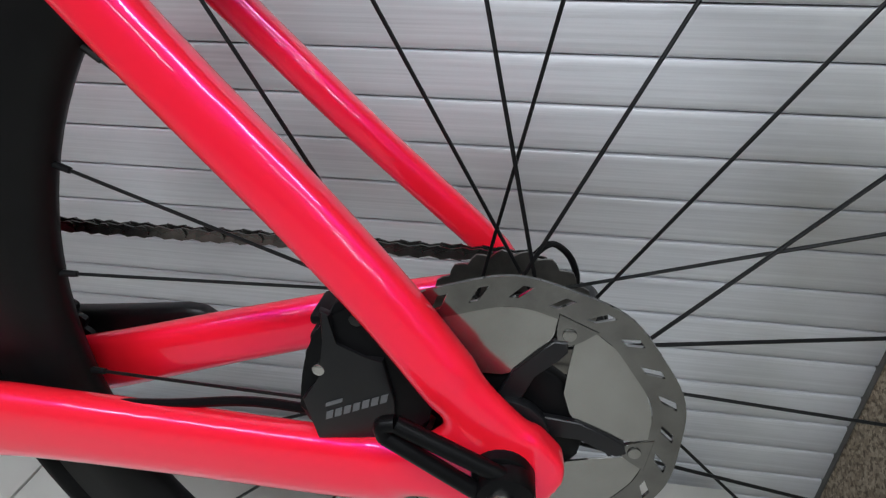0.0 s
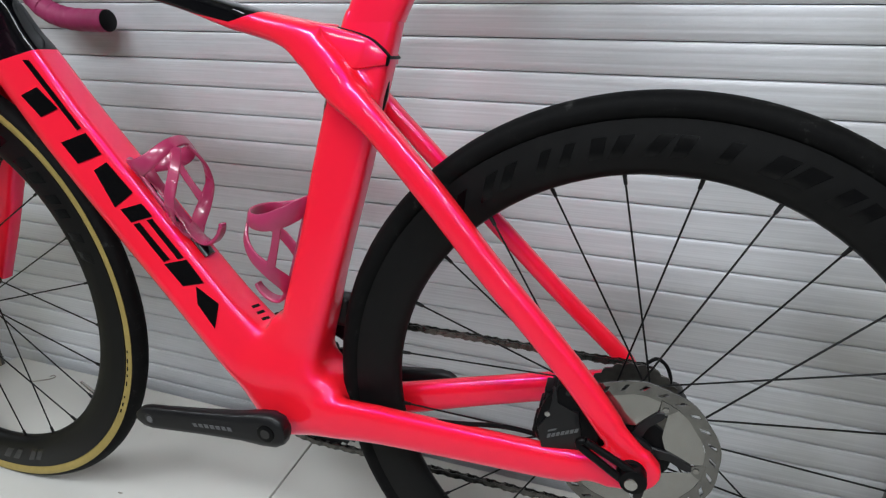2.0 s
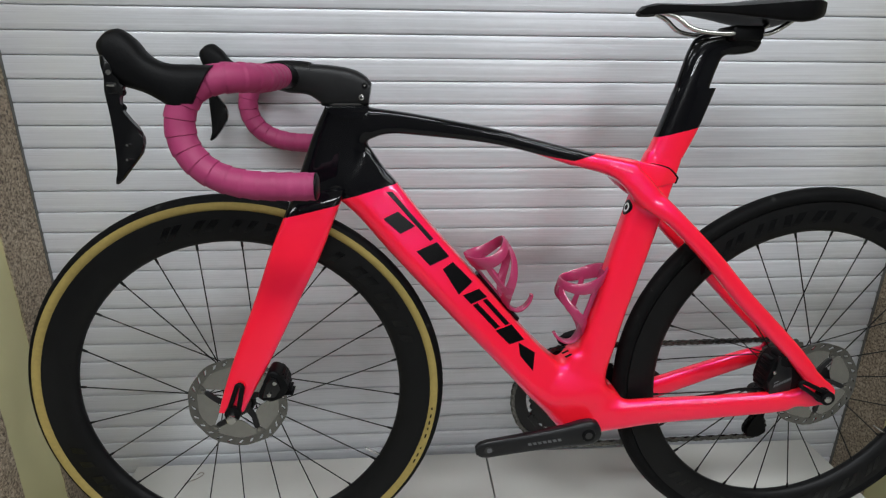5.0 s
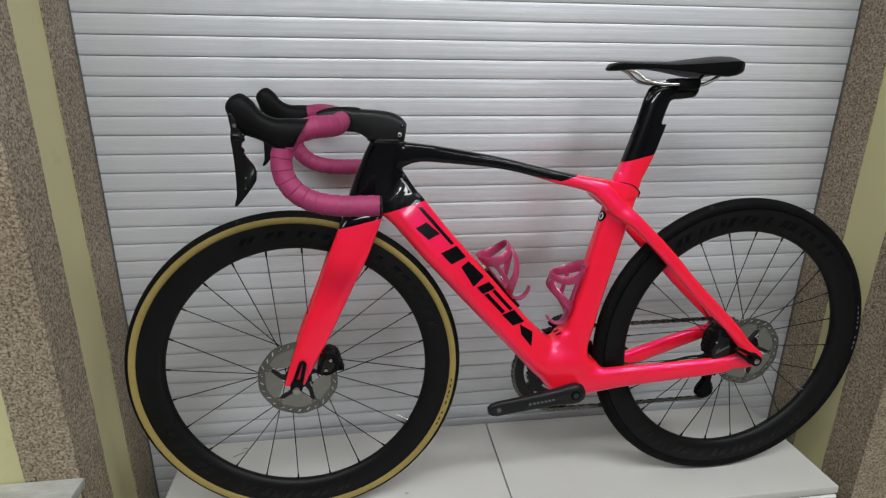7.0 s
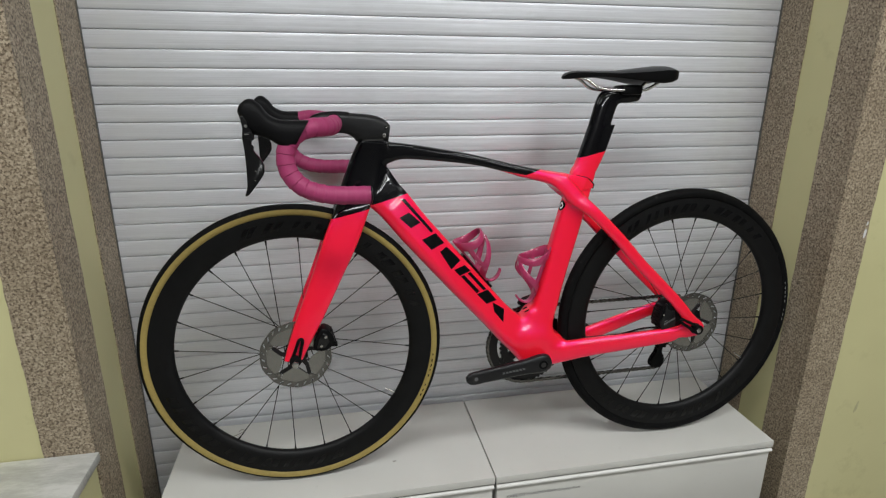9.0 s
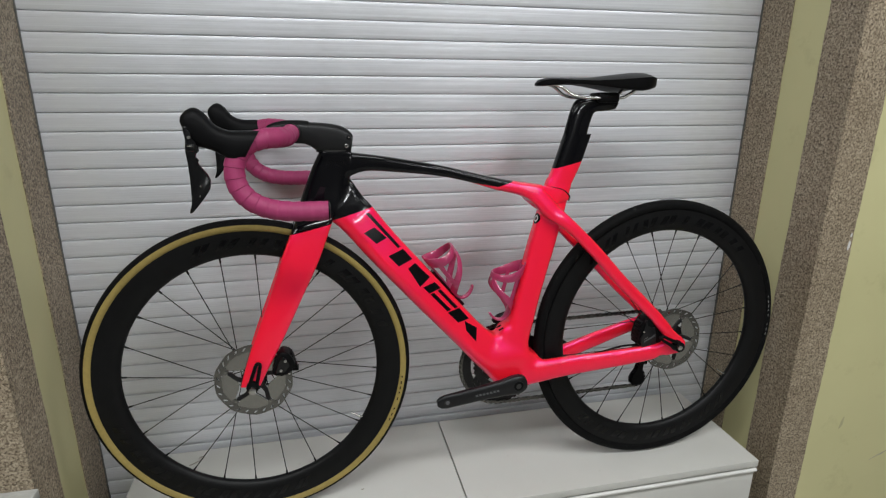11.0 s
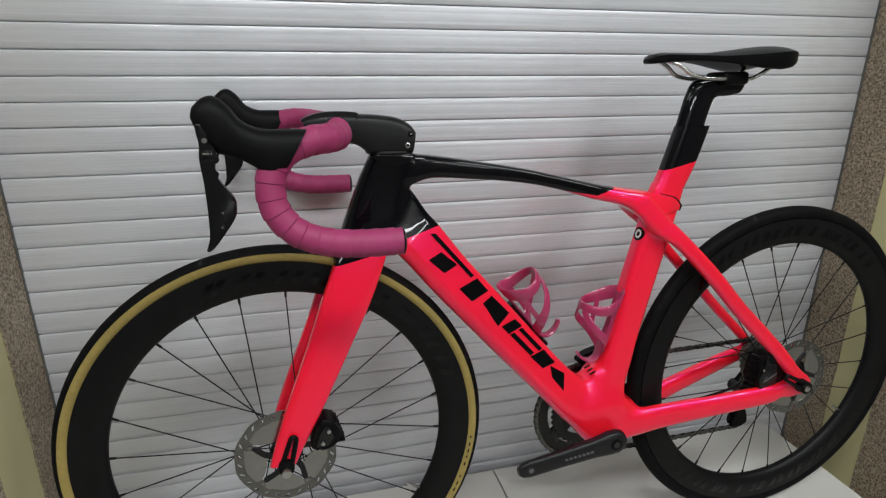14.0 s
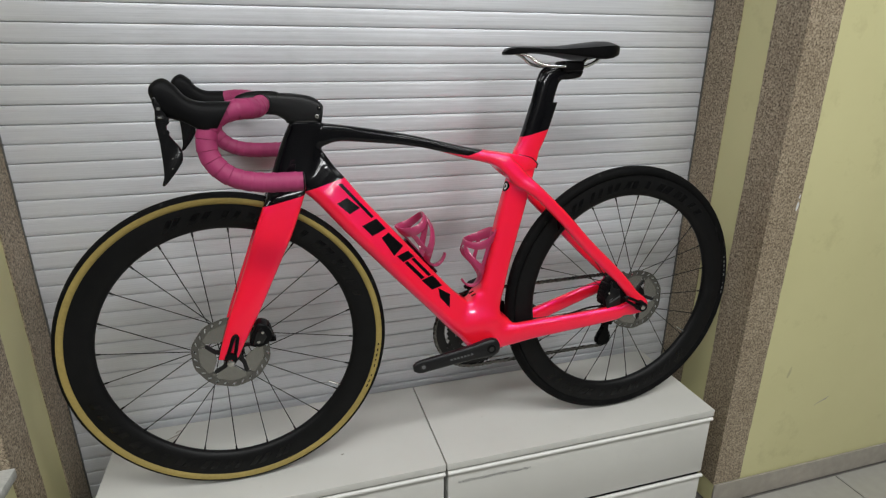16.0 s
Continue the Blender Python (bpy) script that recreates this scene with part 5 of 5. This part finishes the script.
def bottle_cage(x0, z0, x1, z1, side, tilt):
    """A cage on the tube face from (x0, z0) up to (x1, z1); side: which way it opens."""
    d = Vector((x1 - x0, 0, z1 - z0))
    L = d.length
    d.normalize()
    o = Vector((-d.z, 0, d.x)) * side
    base = Vector((x0, 0, z0))

    def P(u, v, w):
        p = base + d * (u * L) + o * v
        return (p.x, w, p.z)

    def Q(u, th, grow=1.0):
        """A point on the bottle's skin and its outward normal."""
        v, w = 0.0355 - 0.0340 * math.cos(th), 0.0350 * math.sin(th)
        u = u * (1 - tilt * (1 - math.cos(th)) / 2)
        nv = d * 0 + o * (-math.cos(th))
        return P(u, v, w), (nv.x, math.sin(th), nv.z)

    plate = ribbon([(P(u, 0.0035, 0), (o.x, 0, o.z)) for u in (0.02, 0.3, 0.6, 0.9, 1.06)], [0.009, 0.008, 0.0075, 0.009, 0.012], 0.0022)
    root = part("bottle_cage", plate, CAGE, bike, "glossy pink bottle cage")
    part("cage_hoop", ribbon([Q(1.0 + 0.05 * math.cos(2 * th), th) for th in [radians(a) for a in range(12, 349, 12)]], [0.010 - 0.003 * math.cos(radians(a)) * -1 for a in range(12, 349, 12)], 0.0020), CAGE, root)
    for s in (1, -1):
        part("cage_arm", ribbon([Q(u, radians(a) * s) for u, a in ((0.98, 162), (0.86, 150), (0.70, 128), (0.52, 96), (0.36, 58), (0.22, 26), (0.12, 10))], [0.0065, 0.006, 0.0062, 0.0070, 0.0085, 0.009, 0.008], 0.0018), CAGE, root)
        part("cage_strut", ribbon([Q(u, radians(a) * s) for u, a in ((0.97, 66), (0.80, 62), (0.60, 60), (0.42, 60))], [0.0048, 0.0045, 0.0045, 0.0055], 0.0018), CAGE, root)
    foot = [(P(u, v, 0), (o.x * nu + d.x * nd, 0, o.z * nu + d.z * nd)) for u, v, nu, nd in ((0.22, 0.004, 1, 0), (0.05, 0.005, 1, 0.1), (-0.05, 0.010, 0.8, 0.6), (-0.09, 0.020, 0.2, 1), (-0.08, 0.032, -0.2, 1), (-0.04, 0.042, -0.5, 0.9), (0.0, 0.047, -0.6, 0.8))]
    part("cage_foot", ribbon(foot, [0.010, 0.010, 0.009, 0.008, 0.007, 0.006, 0.005], 0.0024), CAGE, root)
    return root


bottle_cage(-0.0065, 0.4705, -0.0765, 0.5580, -1, 0.10)
part("cage_mount", sweep([(0.007, 0, 0.456), (-0.036, 0, 0.507), (-0.064, 0, 0.541)], 0.009, 4, 12, flat=0.5), GLOSS, bike, "black bottle mount strip")
bottle_cage(0.118, 0.415, 0.1537, 0.532, 1, 0.30)

# black plain marks along the down tube where the maker's name stands


def dt_mark(quad, mat=DECAL, label="plain black mark on the coral down tube", lift=0.0012):
    """Four corners (x, z), laid on the tube's near side."""
    a, b, c, d = [Vector((x, 0, z)) for x, z in quad]
    bm = bmesh.new()
    n = 14
    vs = []
    for i in range(n + 1):
        row = []
        for j in range(n + 1):
            p = a.lerp(b, i / n).lerp(d.lerp(c, i / n), j / n)
            hit = FRAME.ray_cast(Vector((p.x, -0.2, p.z)), Vector((0, 1, 0)))[0]
            y = hit.y if hit else -0.02
            row.append(bm.verts.new((p.x, y - lift, p.z)))
        vs.append(row)
    for i in range(n):
        for j in range(n):
            bm.faces.new((vs[i][j], vs[i + 1][j], vs[i + 1][j + 1], vs[i][j + 1]))
    return part("tube_mark", bm, mat, down_ob, label)


MARKS = [
    ((-0.2104, 0.6816), (-0.2016, 0.6818), (-0.1380, 0.6062), (-0.1435, 0.6032)),
    ((-0.2156, 0.6411), (-0.1935, 0.6515), (-0.1670, 0.6275), (-0.1901, 0.6169)),
    ((-0.1654, 0.5883), (-0.1325, 0.6010), (-0.1130, 0.5770), (-0.1438, 0.5643)),
    ((-0.1235, 0.5575), (-0.1071, 0.5680), (-0.0745, 0.5335), (-0.0975, 0.5145)),
    ((-0.0907, 0.5127), (-0.0638, 0.5212), (-0.0500, 0.5065), (-0.0772, 0.4975)),
    ((-0.0745, 0.4955), (-0.0665, 0.4982), (-0.0283, 0.4555), (-0.0358, 0.4517)),
    ((-0.0575, 0.5015), (-0.0505, 0.5038), (-0.0110, 0.4588), (-0.0182, 0.4562)),
    ((-0.0357, 0.4495), (-0.0075, 0.4567), (0.0150, 0.4290), (-0.0114, 0.4238)),
    ((0.0048, 0.4249), (0.0340, 0.4050), (0.0305, 0.3740), (0.0075, 0.4029)),
]
for quad in MARKS:
    dt_mark(quad)
for k in range(3):
    x, z = 0.0760 + 0.0062 * k, 0.4065 - 0.0072 * k
    dt_mark(((x, z), (x + 0.0110, z + 0.0052), (x + 0.0135, z + 0.0022), (x + 0.0025, z - 0.0030)), DECAL, "small dark print on the coral tube", 0.0011)

# a loose thread and a crumb on the cabinet tops
thread = tagged(part("thread", sweep([(-0.665, -0.062, H + 0.0012), (-0.650, -0.052, H + 0.0012), (-0.638, -0.043, H + 0.0012), (-0.633, -0.033, H + 0.0014), (-0.641, -0.030, H + 0.0014), (-0.646, -0.036, H + 0.0012)], 0.0011, 5, 6), GREYTILE), "short grey curled thread lying on the cabinet top", "thread")
crumb = tagged(part("crumb", sweep([(-0.243, -0.241, H + 0.0012), (-0.239, -0.2415, H + 0.0016), (-0.235, -0.2405, H + 0.0012)], [0.0008, 0.0014, 0.0008], 3, 6), GREYTILE), "tiny grey crumb of dirt on the cabinet top", "dirt")
# chips in the paint along the granite, and faint scuffs on the plaster
for cx, cz, w, h in ((0.9915, H + 0.562, 0.0035, 0.012), (0.9925, H + 0.588, 0.002, 0.005)):
    part("paint_chip", prism(closed_curve([(cx - w, cz - h), (cx + 0.4 * w, cz - 0.8 * h), (cx + w, cz + 0.1 * h), (cx + 0.3 * w, cz + h), (cx - 0.8 * w, cz + 0.5 * h)], 3), FRONT - 0.0042, FRONT + 0.0005, 0), STICKER, wall_right, "white chip in the paint along the granite")
part("scuff", prism(closed_curve([(1.103, H + 0.010), (1.112, H + 0.022), (1.114, H + 0.048), (1.109, H + 0.043), (1.104, H + 0.026)], 4), FRONT - 0.0007, FRONT + 0.0005, 0), SMUDGE, wall_right, "faint grey scuff on the plaster")
part("scuff", prism(closed_curve([(1.245, H - 0.115), (1.262, H - 0.107), (1.285, H - 0.100), (1.302, H - 0.089), (1.289, H - 0.095), (1.266, H - 0.104)], 4), FRONT - 0.0007, FRONT + 0.0005, 0), GREYTILE, wall_right, "faint grey scuff on the plaster")
